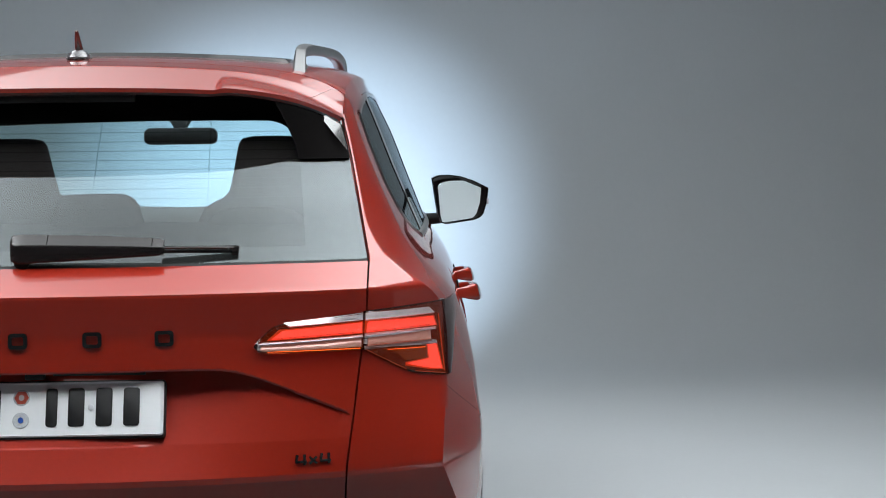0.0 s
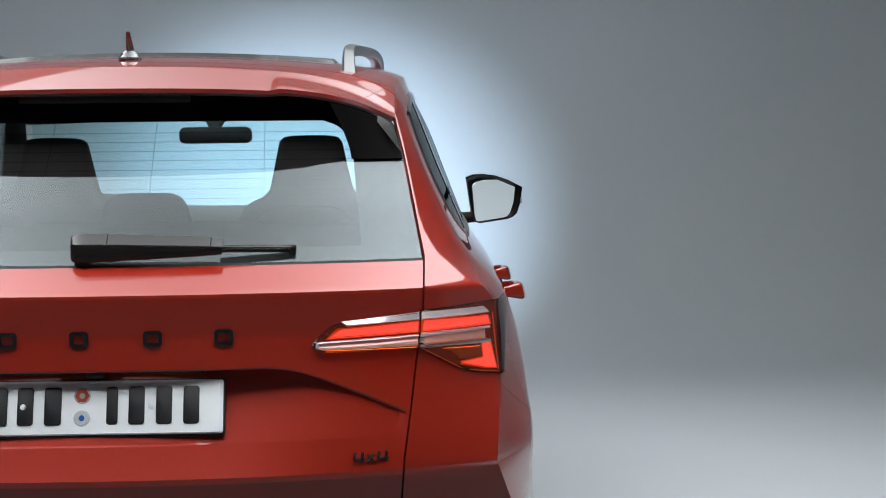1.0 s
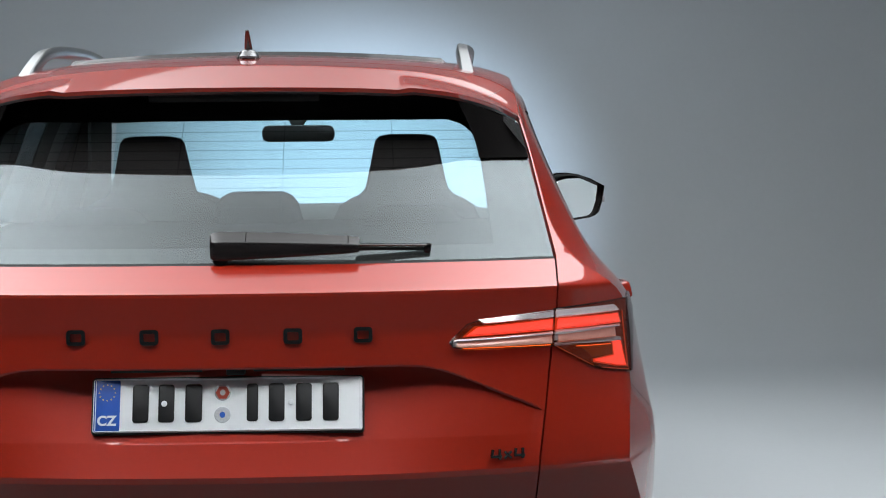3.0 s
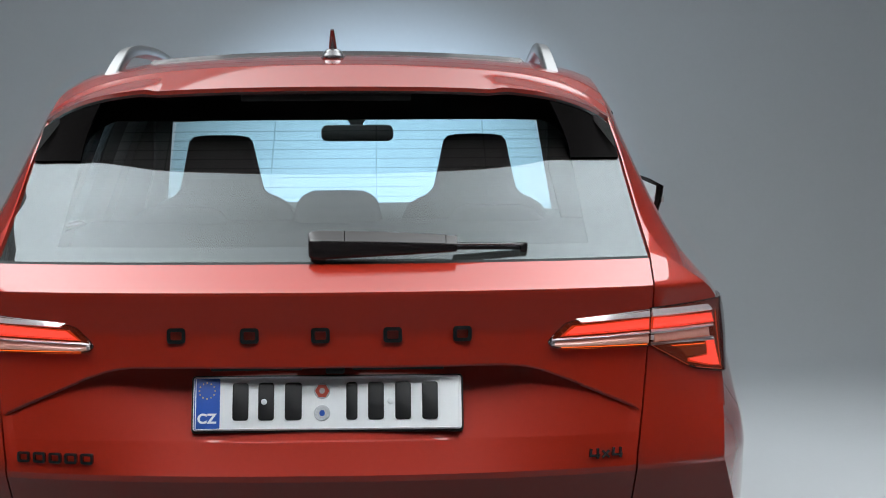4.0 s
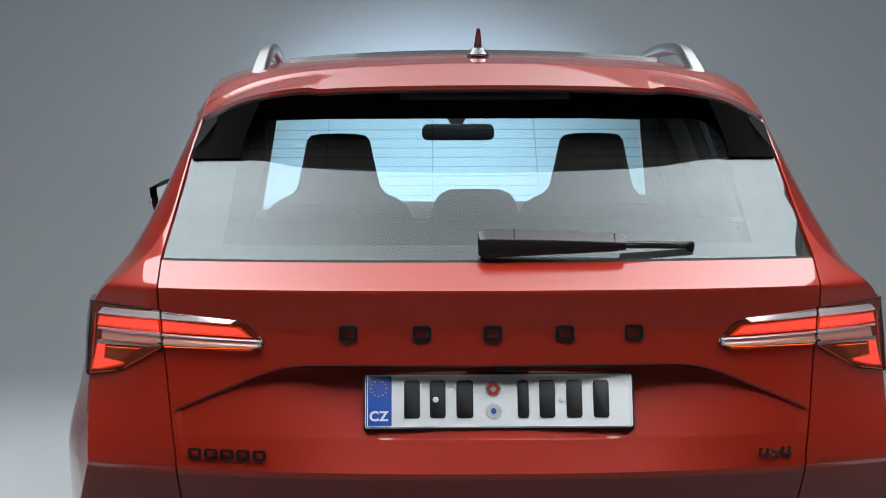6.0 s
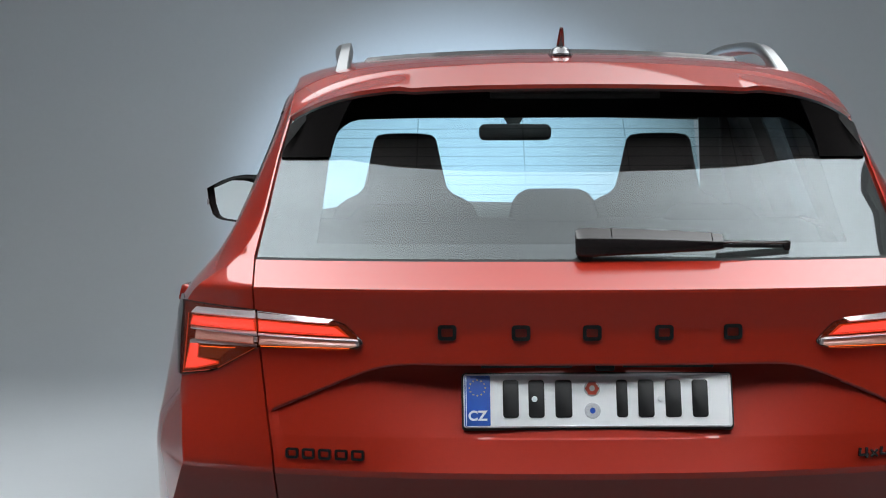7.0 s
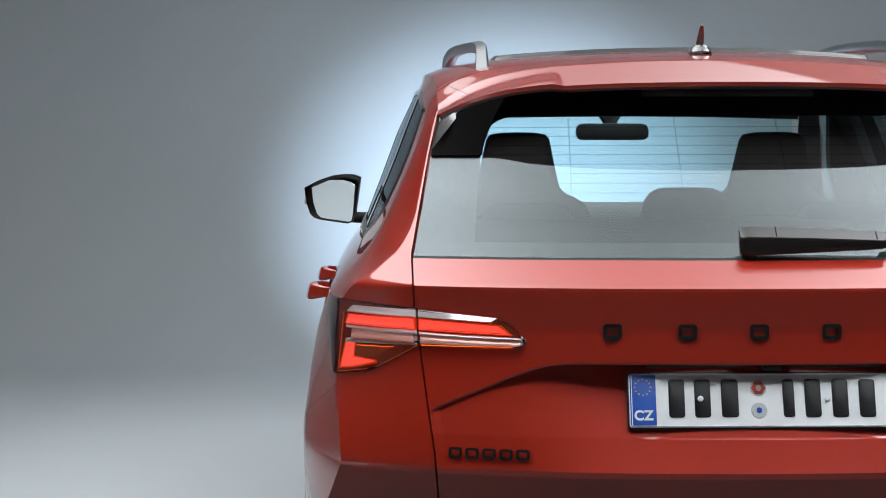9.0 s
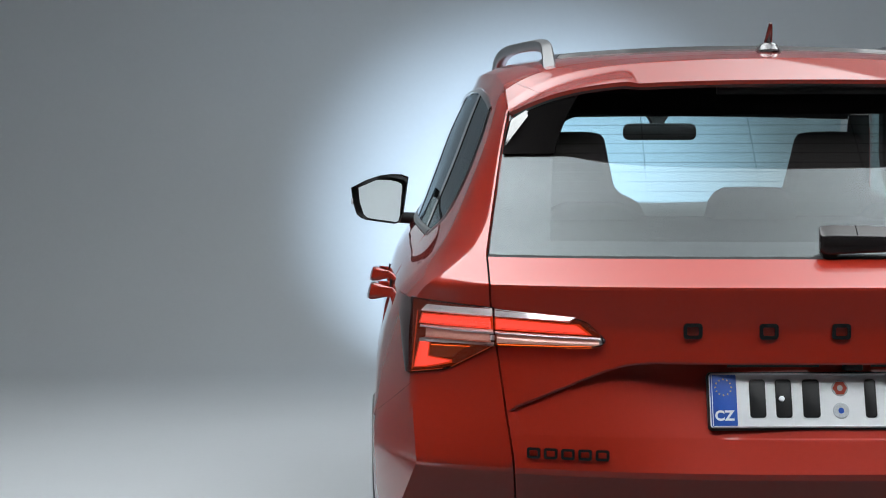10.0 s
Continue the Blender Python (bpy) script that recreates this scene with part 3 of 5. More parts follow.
for s in (1, -1):
    grid = []
    for k in spread([0.0, 1.0], [14]):
        row = []
        for v in spread([0.0, 0.04, 1.0], [1, 8]):
            x = 0.518 - 0.045 * v ** 1.6 + (0.6245 - 0.518 + 0.045 * v ** 1.6) * k
            z = FIN_Z + (roof_at(x, tail_edge(x)) - 0.016 - FIN_Z) * v
            x = min(x, seam_x(z) - 0.003)
            row.append((s * x, fin_y(x, z), z))
        grid.append(row)
    panel("spoiler_fin", grid, GAP, spoiler, "black side fin under the spoiler", 0.004, (0, 2, 1.3))
    grid = []
    for k in spread([0.0, 1.0], [12]):
        xi, zi = 0.549 + 0.0745 * k, 1.428 - 0.096 * k
        xo, zo = 0.606 + 0.0165 * k, 1.392 - 0.060 * k
        grid.append([(s * (xi + (xo - xi) * j), fin_y(0.590, 1.385) - 0.016 + 0.44 * (xi + (xo - xi) * j - 0.590) + 0.54 * (zi + (zo - zi) * j - 1.385), zi + (zo - zi) * j) for j in spread([0.0, 0.2, 1.0], [4, 6])])
    panel("fin_cover", grid, FIN_GLOSS, spoiler, "gloss black raised fin cover", 0.003, (0, 2, 1.3))
    part("spoiler_joint", tube([(s * (0.533 + 0.052 * k + 0.012 * k * (1 - k)), 0.46 + 0.19 * k, roof_at(0.533 + 0.052 * k + 0.012 * k * (1 - k), 0.46 + 0.19 * k)) for k in spread([0.0, 1.0], [14])], 0.0004, 6), FIN_RED, spoiler, "dark joint in the paint")
    pts = []
    for k in spread([0.0, 1.0], [16]):
        y, z = 0.500 + 0.205 * k, 1.402 + 0.024 * k
        x = body_x(y, z) + 0.0004
        pts.append((s * x, y, z))
    part("pillar_joint", tube(pts, 0.0011, 6), GAP, car, "dark joint between pillar and roof side")
part("brake_light", box_bm(0.36, 0.012, 0.014, 0.003, m=pose(0, 0.40, 1.450)), BLACK_TRIM, spoiler, "unlit high brake light")

# panoramic glass roof
grid = [[(x, y, roof_at(x, y) + (-0.004 if abs(x) > .468 or y < 1.055 or y > 2.49 else 0.009)) for y in spread([1.05, 1.07, 2.48, 2.5], [1, 20, 1])] for x in spread([-.47, -.455, .455, .47], [1, 24, 1])]
panel("glass_roof", grid, ROOF_GLASS, car, "dark glass panoramic roof panel", 0.006, (0, 1.5, 0.9))

# rear glass with its heating wires and printed border
grid = [[(k * (seam_x(z) - 0.004), rear_at(k * (seam_x(z) - 0.004), z) + 0.003, z) for z in spread([1.1185, 1.452], [16])] for k in spread([-1.0, 1.0], [40])]
rear_window = panel("rear_window", grid, GLASS, car, "tinted rear window glass", 0.004)
rear_window.visible_shadow = False
# the inner face of the pane only lets light through
rear_window.data.materials.append(CLEAR)
for f in rear_window.data.polygons:
    if f.normal.y > 0.2:
        f.material_index = 1
for z in [1.165 + 0.0195 * k for k in range(12)]:
    w = seam_x(z) - 0.10
    part("heating_wire", tube([(w * k, rear_at(w * k, z) + 0.009, z) for k in spread([-1.0, 1.0], [24])], 0.0012, 6), WIRE, rear_window)
for x in (-.332, -.11, .105, .332):
    part("heating_wire", tube([(x * (1 + 0.12 * (1.40 - z)), rear_at(x, z) + 0.0092, z) for z in spread([1.15, 1.40], [8])], 0.0013, 6), WIRE, rear_window)
grid = [[(k * (seam_x(z) - 0.006), rear_at(k * (seam_x(z) - 0.006), z) + 0.010, z) for z in spread([1.112, 1.146], [3])] for k in spread([-1.0, 1.0], [40])]
panel("printed_border", grid, BORDER, rear_window, "black printed glass border", 0.002)
grid = [[(k * (seam_x(z) - 0.006), rear_at(k * (seam_x(z) - 0.006), z) + 0.010, z) for z in spread([1.405, 1.452], [3])] for k in spread([-1.0, 1.0], [40])]
panel("printed_border", grid, BORDER, rear_window, "black printed glass border", 0.002)


def border_x(z):
    """Inner edge of the printed border at the sides, rounded at the top."""
    x = 0.520 + 0.10 * max(0.0, 1.33 - z)
    return x - (0.075 - math.sqrt(max(0.0, 0.075 ** 2 - (z - 1.33) ** 2)) if z > 1.33 else 0.0)


for s in (1, -1):
    grid = [[(s * x, rear_at(x, z) + 0.0105, z) for x in spread([border_x(z), seam_x(z) - 0.006], [8])] for z in spread([1.146, 1.33, 1.404], [8, 10])]
    panel("printed_border", grid, BORDER, rear_window, "black printed glass border", 0.002)
grid = [[(k * (seam_x(z) - 0.003), rear_at(k * (seam_x(z) - 0.003), z) + 0.003, z) for z in (1.1135, 1.1150, 1.1185)] for k in spread([-1.0, 1.0], [40])]
panel("glass_seal", grid, RUBBER, rear_window, "black rubber seal", 0.004)


# ---------------------------------------------------------------- tail lamps


def strip(name, x0, x1, top, bottom, off, mat, parent, s, label="", n=20, m=6, thick=0.004, ledge=0.0, round_=0.0):
    """A band on the rear surface between two edges z(x), off metres proud of it. ledge: how far its lower edge stands out; round_: how far its middle does."""
    grid = []
    for x in spread([x0, x1], [n]):
        t, b = top(x), bottom(x)
        grid.append([(s * x, rear_at(x, b + (t - b) * k) - off - ledge * (1 - k) - round_ * math.sin(math.pi * k), b + (t - b) * k) for k in spread([0.0, 1.0], [m])])
    return panel(name, grid, mat, parent, label, thick, (0, 2.2, 0.95))


def band(name, low, high, top, bottom, off, mat, parent, s, label="", n=20, m=6, thick=0.005, ledge=0.0, round_=0.0):
    """As strip, with slanting ends: low and high are the two ends in x of its lower and upper edge."""
    grid = []
    for u in spread([0.0, 1.0], [n]):
        col = []
        for k in spread([0.0, 1.0], [m]):
            a, b = low[0] + (high[0] - low[0]) * k, low[1] + (high[1] - low[1]) * k
            x = a + (b - a) * u
            z = bottom(x) + (top(x) - bottom(x)) * k
            col.append((s * x, rear_at(x, z) - off - ledge * (1 - k) - round_ * math.sin(math.pi * k), z))
        grid.append(col)
    return panel(name, grid, mat, parent, label, thick, (0, 2.2, 0.95))


def dashes(x0, x1, line, off, parent, s, step=0.0062):
    """Fine dark dashes printed along the lower edge of a light bar."""
    verts, faces = [], []
    x = x0
    while x < x1 - step:
        a, b = x, x + step * 0.62
        i = len(verts)
        for px in (a, b):
            for dz in (0.0, 0.0012):
                verts.append((s * px, rear_at(px, line(px)) - off, line(px) + dz))
        for px in (a, b):
            for dz in (0.0, 0.0012):
                verts.append((s * px, rear_at(px, line(px)) - off + 0.002, line(px) + dz))
        faces += [(i, i + 2, i + 3, i + 1), (i + 4, i + 5, i + 7, i + 6), (i, i + 1, i + 5, i + 4), (i + 2, i + 6, i + 7, i + 3), (i, i + 4, i + 6, i + 2), (i + 1, i + 3, i + 7, i + 5)]
        x += step
    tagged(part_mesh("dash_marks", mesh_of("dash_marks", verts, faces, LAMP_DARK), parent, "fine dark dashes"), kind="stuff")


def shift(f, d):
    return lambda x: f(x) + d


for s in (1, -1):
    # on the tailgate
    lamp = tagged(part_mesh("tail_lamp", None, car), "slim lit tail lamp on the tailgate")
    top = table([.4435, .452, .478, .495, .52, .655], [.962, .972, .995, 1.001, 1.0045, 1.0175])
    bot = table([.4435, .450, .462, .655], [.958, .951, .9475, .9445])
    strip("housing", .4435, .6525, top, bot, 0.003, SMOKED, lamp, s, "smoked dark lamp housing", 30, thick=0.02)
    strip("inner_housing", .452, .6515, shift(top, -0.002), shift(bot, 0.002), 0.0045, LAMP_DARK, lamp, s, "dark red inner housing", 30, thick=0.01)
    band("chrome_band", (.512, .6525), (.500, .6525), table([.500, .655], [1.0038, 1.0168]), table([.500, .655], [.9968, 1.0026]), 0.003, LAMP_GREY, lamp, s, "silver upper reflector band", 24, ledge=0.007)
    bar = table([.469, .655], [.9718, .9777])
    band("glow_rim", (.468, .6525), (.492, .6525), table([.49, .655], [.9905, 1.0000]), shift(bar, -0.0020), 0.0058, LAMP_RIM, lamp, s, "dim orange rim", 24, thick=0.003)
    band("light_bar", (.4765, .6495), (.4985, .6505), table([.4765, .499, .655], [.9870, .9884, .9977]), bar, 0.007, LAMP_RED, lamp, s, "glowing red light bar", 30, thick=0.003, round_=0.001)
    dashes(.482, .648, shift(bar, 0.0012), 0.0085, lamp, s)
    band("clear_bar", (.455, .6515), (.459, .6515), table([.455, .655], [.9668, .9737]), table([.455, .655], [.9622, .9680]), 0.006, LAMP_GREY, lamp, s, "clear silver reflector", 24, ledge=0.005, round_=0.003)
    band("lower_bar", (.456, .649), (.457, .649), table([.455, .655], [.9612, .9670]), table([.455, .462, .655], [.9525, .9505, .9508]), 0.0045, LAMP_PINK, lamp, s, "pale translucent reflector", 24, 8, round_=0.003, ledge=0.008)
    band("bar_end", (.4495, .4560), (.4520, .4580), table([.445, .46], [.9650, .9660]), table([.445, .46], [.9545, .9510]), 0.0080, LAMP_GREY, lamp, s, "clear rounded lens end", 6, 6, round_=0.002)
    dashes(.470, .645, table([.452, .655], [.9540, .9556]), 0.0115, lamp, s, 0.010)
    strip("glow_line", .470, .647, table([.47, .655], [.9494, .9482]), table([.47, .655], [.9484, .9466]), 0.0075, LAMP_ORANGE, lamp, s, "thin orange glowing line", 24, thick=0.006)
    strip("lens", .4425, .6525, lambda x: top(x) + 0.0012, lambda x: bot(x) - 0.0012, 0.013, LENS, lamp, s, "clear outer lens", 30, 10, thick=0.003, round_=0.004).visible_shadow = False
    # on the quarter panel
    lamp = tagged(part_mesh("tail_lamp", None, car), "lit outer tail lamp with an angular lower light")
    top = table([.655, .79, .818], [1.0195, 1.0290, 1.0315])
    bot = table([.652, .7386, .7535, .8225], [.9450, .8960, .8902, .8775])
    band("housing", (.654, .8225), (.654, .8170), top, bot, 0.003, SMOKED, lamp, s, "smoked dark lamp housing", 30, 12, thick=0.02)
    band("inner_housing", (.664, .8190), (.657, .8120), shift(top, -0.003), shift(bot, 0.005), 0.0045, LAMP_DARK, lamp, s, "dark red inner housing", 30, 12, thick=0.01)
    band("chrome_band", (.658, .7965), (.658, .7830), table([.655, .80], [1.0178, 1.0208]), table([.655, .80], [1.0030, 1.0070]), 0.003, LAMP_GREY, lamp, s, "silver upper reflector band", ledge=0.012)
    bar = table([.66, .81], [.9776, .9818])
    band("glow_rim", (.656, .8015), (.657, .7950), table([.66, .81], [1.0005, 1.0010]), shift(bar, -0.0020), 0.0058, LAMP_RIM, lamp, s, "dim orange rim", thick=0.004)
    band("light_bar", (.6600, .7980), (.6630, .7920), table([.66, .81], [.9982, .9990]), bar, 0.007, LAMP_RED, lamp, s, "glowing red light bar", round_=0.002)
    dashes(.664, .796, shift(bar, 0.0012), 0.0092, lamp, s)
    band("clear_bar", (.6555, .7990), (.6555, .7980), table([.655, .80], [.9757, .9778]), table([.655, .80], [.9668, .9728]), 0.0055, LAMP_GREY, lamp, s, "clear silver reflector", ledge=0.005, round_=0.003)
    band("middle_bar", (.6620, .7880), (.6620, .7870), table([.66, .79], [.9664, .9716]), table([.66, .79], [.9512, .9532]), 0.0045, LAMP_PINK, lamp, s, "pale translucent reflector", round_=0.002, ledge=0.008)
    band("bar_end", (.6550, .6610), (.6550, .6610), table([.65, .67], [.9655, .9655]), table([.65, .67], [.9555, .9555]), 0.0100, LAMP_GREY, lamp, s, "bright square at the joint", 4, 4)
    band("glow_line", (.6640, .7860), (.6640, .7860), table([.66, .79], [.9533, .9548]), table([.66, .79], [.9526, .9541]), 0.0135, LAMP_EDGE, lamp, s, "thin dim orange line", thick=0.003)
    band("lower_ledge", (.6560, .8010), (.6560, .8000), table([.655, .79, .803], [.9492, .9530, .9485]), table([.655, .803], [.9478, .9432]), 0.0055, LAMP_GREY, lamp, s, "clear silver wedge", ledge=0.004, round_=0.002)
    band("glow_block", (.735, .7815), (.690, .7785), table([.69, .80], [.9440, .9405]), table([.69, .735, .785], [.9420, .9165, .9170]), 0.0062, LAMP_BLOCK, lamp, s, "brown-red screen", 16, 8)
    band("glow_line", (.702, .776), (.702, .776), table([.69, .80], [.9418, .9388]), table([.69, .80], [.9408, .9376]), 0.0080, LAMP_ORANGE, lamp, s, "thin orange glowing line", thick=0.003)
    band("glow_rim", (.7830, .8130), (.7785, .8005), table([.77, .815], [.9458, .9458]), table([.78, .815], [.8940, .8895]), 0.0070, LAMP_RIM, lamp, s, "dim orange rim", 8, 8, thick=0.004)
    band("glow_rim", (.7365, .7860), (.7365, .7840), table([.7365, .786], [.9130, .9180]), table([.7365, .786], [.9065, .8935]), 0.0073, LAMP_RIM, lamp, s, "dim orange rim", 8, 4, thick=0.004)
    band("light_bar", (.7865, .8098), (.7815, .7980), table([.78, .815], [.9432, .9438]), table([.78, .815], [.8965, .8922]), 0.0085, LAMP_RED, lamp, s, "glowing red upright light", 8, 8)
    band("light_bar", (.7420, .7866), (.7420, .7852), table([.742, .787], [.9108, .9152]), table([.742, .787], [.9088, .8965]), 0.0085, LAMP_RED, lamp, s, "glowing red lower light", 10, 4)
    band("glow_line", (.7560, .8190), (.7560, .8190), shift(bot, 0.0048), shift(bot, 0.0038), 0.0070, LAMP_EDGE, lamp, s, "thin dim orange line", thick=0.003)
    band("glow_line", (.6580, .7380), (.6580, .7380), shift(bot, 0.0032), shift(bot, 0.0022), 0.0060, LAMP_EDGE, lamp, s, "thin dim orange line", thick=0.003)
    band("glow_line", (.8150, .8165), (.8035, .8048), table([.80, .82], [1.004, 1.004]), table([.80, .82], [.8865, .8865]), 0.0070, LAMP_EDGE, lamp, s, "thin dim orange line", 2, 12, thick=0.003)
    band("lens", (.654, .8235), (.654, .8180), shift(top, 0.0012), shift(bot, -0.0012), 0.0135, LENS, lamp, s, "clear outer lens", 30, 14, thick=0.003, round_=0.003).visible_shadow = False
    grid = []
    for z in spread([.880, 1.0], [10]) + [1.028]:
        row = []
        for k in spread([0.0, 1.0], [8]):
            y = rear_at(.820, z) + k * float(np.interp(z, [.88, .97, 1.028], [.030, .085, .20])) - 0.012
            row.append((s * (side_x(y + 0.012, z) + 0.003 + 0.002 * math.sin(math.pi * k)), y, z))
        grid.append(row)
    panel("side_lens", grid, SIDE_LENS, lamp, "dark smoked lens wrapping round the corner", 0.01)

# ---------------------------------------------------------------- number plate and badges
plate = part_mesh("number_plate", None, car)
plate.matrix_basis = pose(0.0124, 0.0420, 0.8470, -19.0, 0, 0) @ Matrix.Scale(0.9935, 4)


def rounded(w, h, r, n=5):
    out = []
    for cx, cz, a in ((w / 2 - r, h / 2 - r, 0), (-w / 2 + r, h / 2 - r, 90), (-w / 2 + r, -h / 2 + r, 180), (w / 2 - r, -h / 2 + r, 270)):
        out += [(cx + r * math.cos(radians(a + 90 * k / n)), cz + r * math.sin(radians(a + 90 * k / n))) for k in range(n + 1)]
    return out


part("plate_frame", prism(rounded(0.530, 0.113, 0.008), -0.004, 0.010, 0.002), PLATE_BLACK, plate, "black plastic plate frame")
part("plate_sheet", prism(rounded(0.523, 0.1065, 0.006), -0.0062, -0.002, 0.0008), PLATE_WHITE, plate, "white pressed metal plate")
bm = bmesh.new()
for w, h, dx, dz in ((0.512, 0.0016, 0, 0.0505), (0.512, 0.0016, 0, -0.0505), (0.0016, 0.100, 0.2565, 0), (0.0016, 0.100, -0.2565, 0)):
    box_bm(w, 0.002, h, 0.0004, 1, bm, pose(dx, -0.0070, dz))
part("pressed_rim", bm, PLATE_WHITE, plate, "raised rim of the plate")
part("blue_field", prism(rounded(0.050, 0.1035, 0.005), -0.0072, -0.005, 0.0004), PLATE_BLUE, plate, "blue country field").location = (-0.2345, 0, 0)
stars = bmesh.new()
for k in range(12):
    a = 2 * math.pi * k / 12
    pts = [((0.0021 if j % 2 == 0 else 0.0009) * math.sin(math.pi * j / 5), (0.0021 if j % 2 == 0 else 0.0009) * math.cos(math.pi * j / 5)) for j in range(10)]
    vs = [stars.verts.new((-0.2345 + 0.0155 * math.sin(a) + px, -0.0078, 0.0255 + 0.0155 * math.cos(a) + pz)) for px, pz in pts]
    r = bmesh.ops.extrude_face_region(stars, geom=[stars.faces.new(vs)])
    bmesh.ops.translate(stars, vec=(0, 0.001, 0), verts=[e for e in r["geom"] if isinstance(e, bmesh.types.BMVert)])
part("star_ring", stars, STAR, plate, "ring of twelve small yellow stars")


def lettering(name, text, size, depth, mat, parent, m, label="", bold=0.0003, gap=1.0):
    cu = bpy.data.curves.new(name, "FONT")
    cu.body, cu.size, cu.extrude, cu.align_x, cu.align_y = text, size, depth, "CENTER", "CENTER"
    cu.offset, cu.space_character = bold, gap
    tmp = bpy.data.objects.new("tmp", cu)
    me = bpy.data.meshes.new_from_object(tmp)
    bpy.data.objects.remove(tmp)
    me.materials.clear()
    me.materials.append(mat)
    ob = part_mesh(name, me, parent, label)
    ob.matrix_basis = m
    return ob


lettering("country_letters", "CZ", 0.0265, 0.0004, WHITE_INK, plate, pose(-0.2345, -0.0076, -0.0305, 90, 0, 0), "white country letters", 0.0009, 1.05)
for x, w in ((-0.1695, .031), (-0.1195, .031), (-0.0665, .033), (0.0475, .022), (0.0945, .031), (0.1475, .031), (0.2000, .031)):
    part("plate_bar", prism(rounded(w, 0.0745, 0.006), -0.0080, -0.005, 0.0008), PLATE_BLACK, plate, "plain black bar").location = (x, 0, 0.0035)
for z, mat, n in ((0.0235, SEAL_RED, 6), (-0.0205, SEAL_WHITE, 32)):
    bm = prism([(0.0158 * math.cos(2 * math.pi * k / 32), 0.0158 * math.sin(2 * math.pi * k / 32)) for k in range(32)], -0.0068, -0.005, 0.0003)
    seal = part("seal", bm, SEAL_WHITE, plate, "round registration sticker")
    seal.location = (-0.0105, 0, z)
    part("seal_field", prism([(0.0140 * math.cos(2 * math.pi * k / n), 0.0140 * math.sin(2 * math.pi * k / n)) for k in range(n)], -0.0075, -0.006), mat, seal)
    part("seal_mark", prism([(0.0055 * math.cos(2 * math.pi * k / 12), 0.0060 * math.sin(2 * math.pi * k / 12)) for k in range(12)], -0.0082, -0.007), LAMP_GREY if n == 6 else PLATE_BLUE, seal)
for x in (-0.1235, 0.1225):
    part("plate_screw", prism([(0.0058 * math.cos(2 * math.pi * k / 20), 0.0058 * math.sin(2 * math.pi * k / 20)) for k in range(20)], -0.0105, -0.005, 0.001), WHITE_INK, plate, "white screw cap").location = (x, 0, 0.0025)


def ring_bm(w, h, t, depth):
    """A flat badge block: a rounded bar frame."""
    bm = bmesh.new()
    a, b = rounded(w, h, h * 0.22, 4), rounded(w - 2 * t, h - 2 * t, h * 0.10, 4)
    n = len(a)
    va = [[bm.verts.new((x, y, z)) for x, z in a] for y in (-depth, 0)]
    vb = [[bm.verts.new((x, y, z)) for x, z in b] for y in (-depth, 0)]
    for k in range(n):
        j = (k + 1) % n
        bm.faces.new((va[0][k], va[0][j], vb[0][j], vb[0][k]))
        bm.faces.new((va[0][k], va[1][k], va[1][j], va[0][j]))
        bm.faces.new((vb[0][k], vb[0][j], vb[1][j], vb[1][k]))
        bm.faces.new((va[1][k], vb[1][k], vb[1][j], va[1][j]))
    bmesh.ops.recalc_face_normals(bm, faces=bm.faces)
    return bm


for x in (-0.279, -0.1365, 0.0005, 0.140, 0.275):
    ob = part("badge_block", ring_bm(0.036, 0.030, 0.0070, 0.006), BADGE, tailgate, "plain gloss black badge block")
    ob.location = (x, rear_at(x, 0.981) - 0.0005, 0.981)
for k in range(5):
    x, w = -0.5800 + 0.0322 * k, 0.0265
    ob = part("badge_block", ring_bm(w, 0.0210, 0.0050, 0.005), BADGE, tailgate, "plain gloss black badge block")
    ob.matrix_basis = pose(x, rear_at(x, 0.746) - 0.0005, 0.746, 0, 0, -18)
bm = bmesh.new()
for dx in (-0.0245, 0.0245):
    for w, h, px, pz, lean in ((0.0052, 0.0135, -0.0085, 0.0036, 10), (0.0230, 0.0048, 0.0, -0.0040, 0), (0.0052, 0.0205, 0.0070, 0.0, 0)):
        box_bm(w, 0.005, h, 0.0008, 2, bm, pose(dx + px, 0, pz, 0, lean, 0))
for turn in (48, -48):
    box_bm(0.0046, 0.0046, 0.0200, 0.0008, 2, bm, pose(0, 0, -0.0020, 0, turn, 0))
part("drive_badge", bm, BADGE, tailgate, "gloss black 4x4 badge").matrix_basis = pose(0.5545, rear_at(0.5545, 0.743) - 0.0025, 0.743, 0, 0, 20)

# added fill lamps that brighten the number plate, each hidden by a shield
for x in (-0.125, 0.15):
    unit = part("plate_fill_lamp", box_bm(0.17, 0.018, 0.005, 0.002, m=pose(x, rear_at(x, 0.9) + 0.036, lip_z(x) - 0.0020)), PLATE_BLACK, tailgate, "added fill lamp under the lip, lighting the number plate")
    part("lamp_lens", box_bm(0.15, 0.011, 0.003, 0.001, m=pose(x, rear_at(x, 0.9) + 0.036, lip_z(x) - 0.0050)), PLATE_FILL, unit, "glowing white face of the fill lamp")
    part("lamp_shield", box_bm(0.176, 0.003, 0.006, 0.001, m=pose(x, rear_at(x, 0.9) + 0.0255, lip_z(x) - 0.0030)), PLATE_BLACK, unit)

camera_pod = part("camera_pod", box_bm(0.036, 0.022, 0.012, 0.003, m=pose(0.0275, 0.050, 0.911)), BLACK_TRIM, tailgate, "small reversing camera under the lip")
part("camera_eye", lathe([(0.0, 0.0001), (0.0, 0.0045), (0.004, 0.004)], 16), BLACK_GLOSS, camera_pod).matrix_basis = pose(0.0275, 0.0435, 0.911, 0, 0, 90)

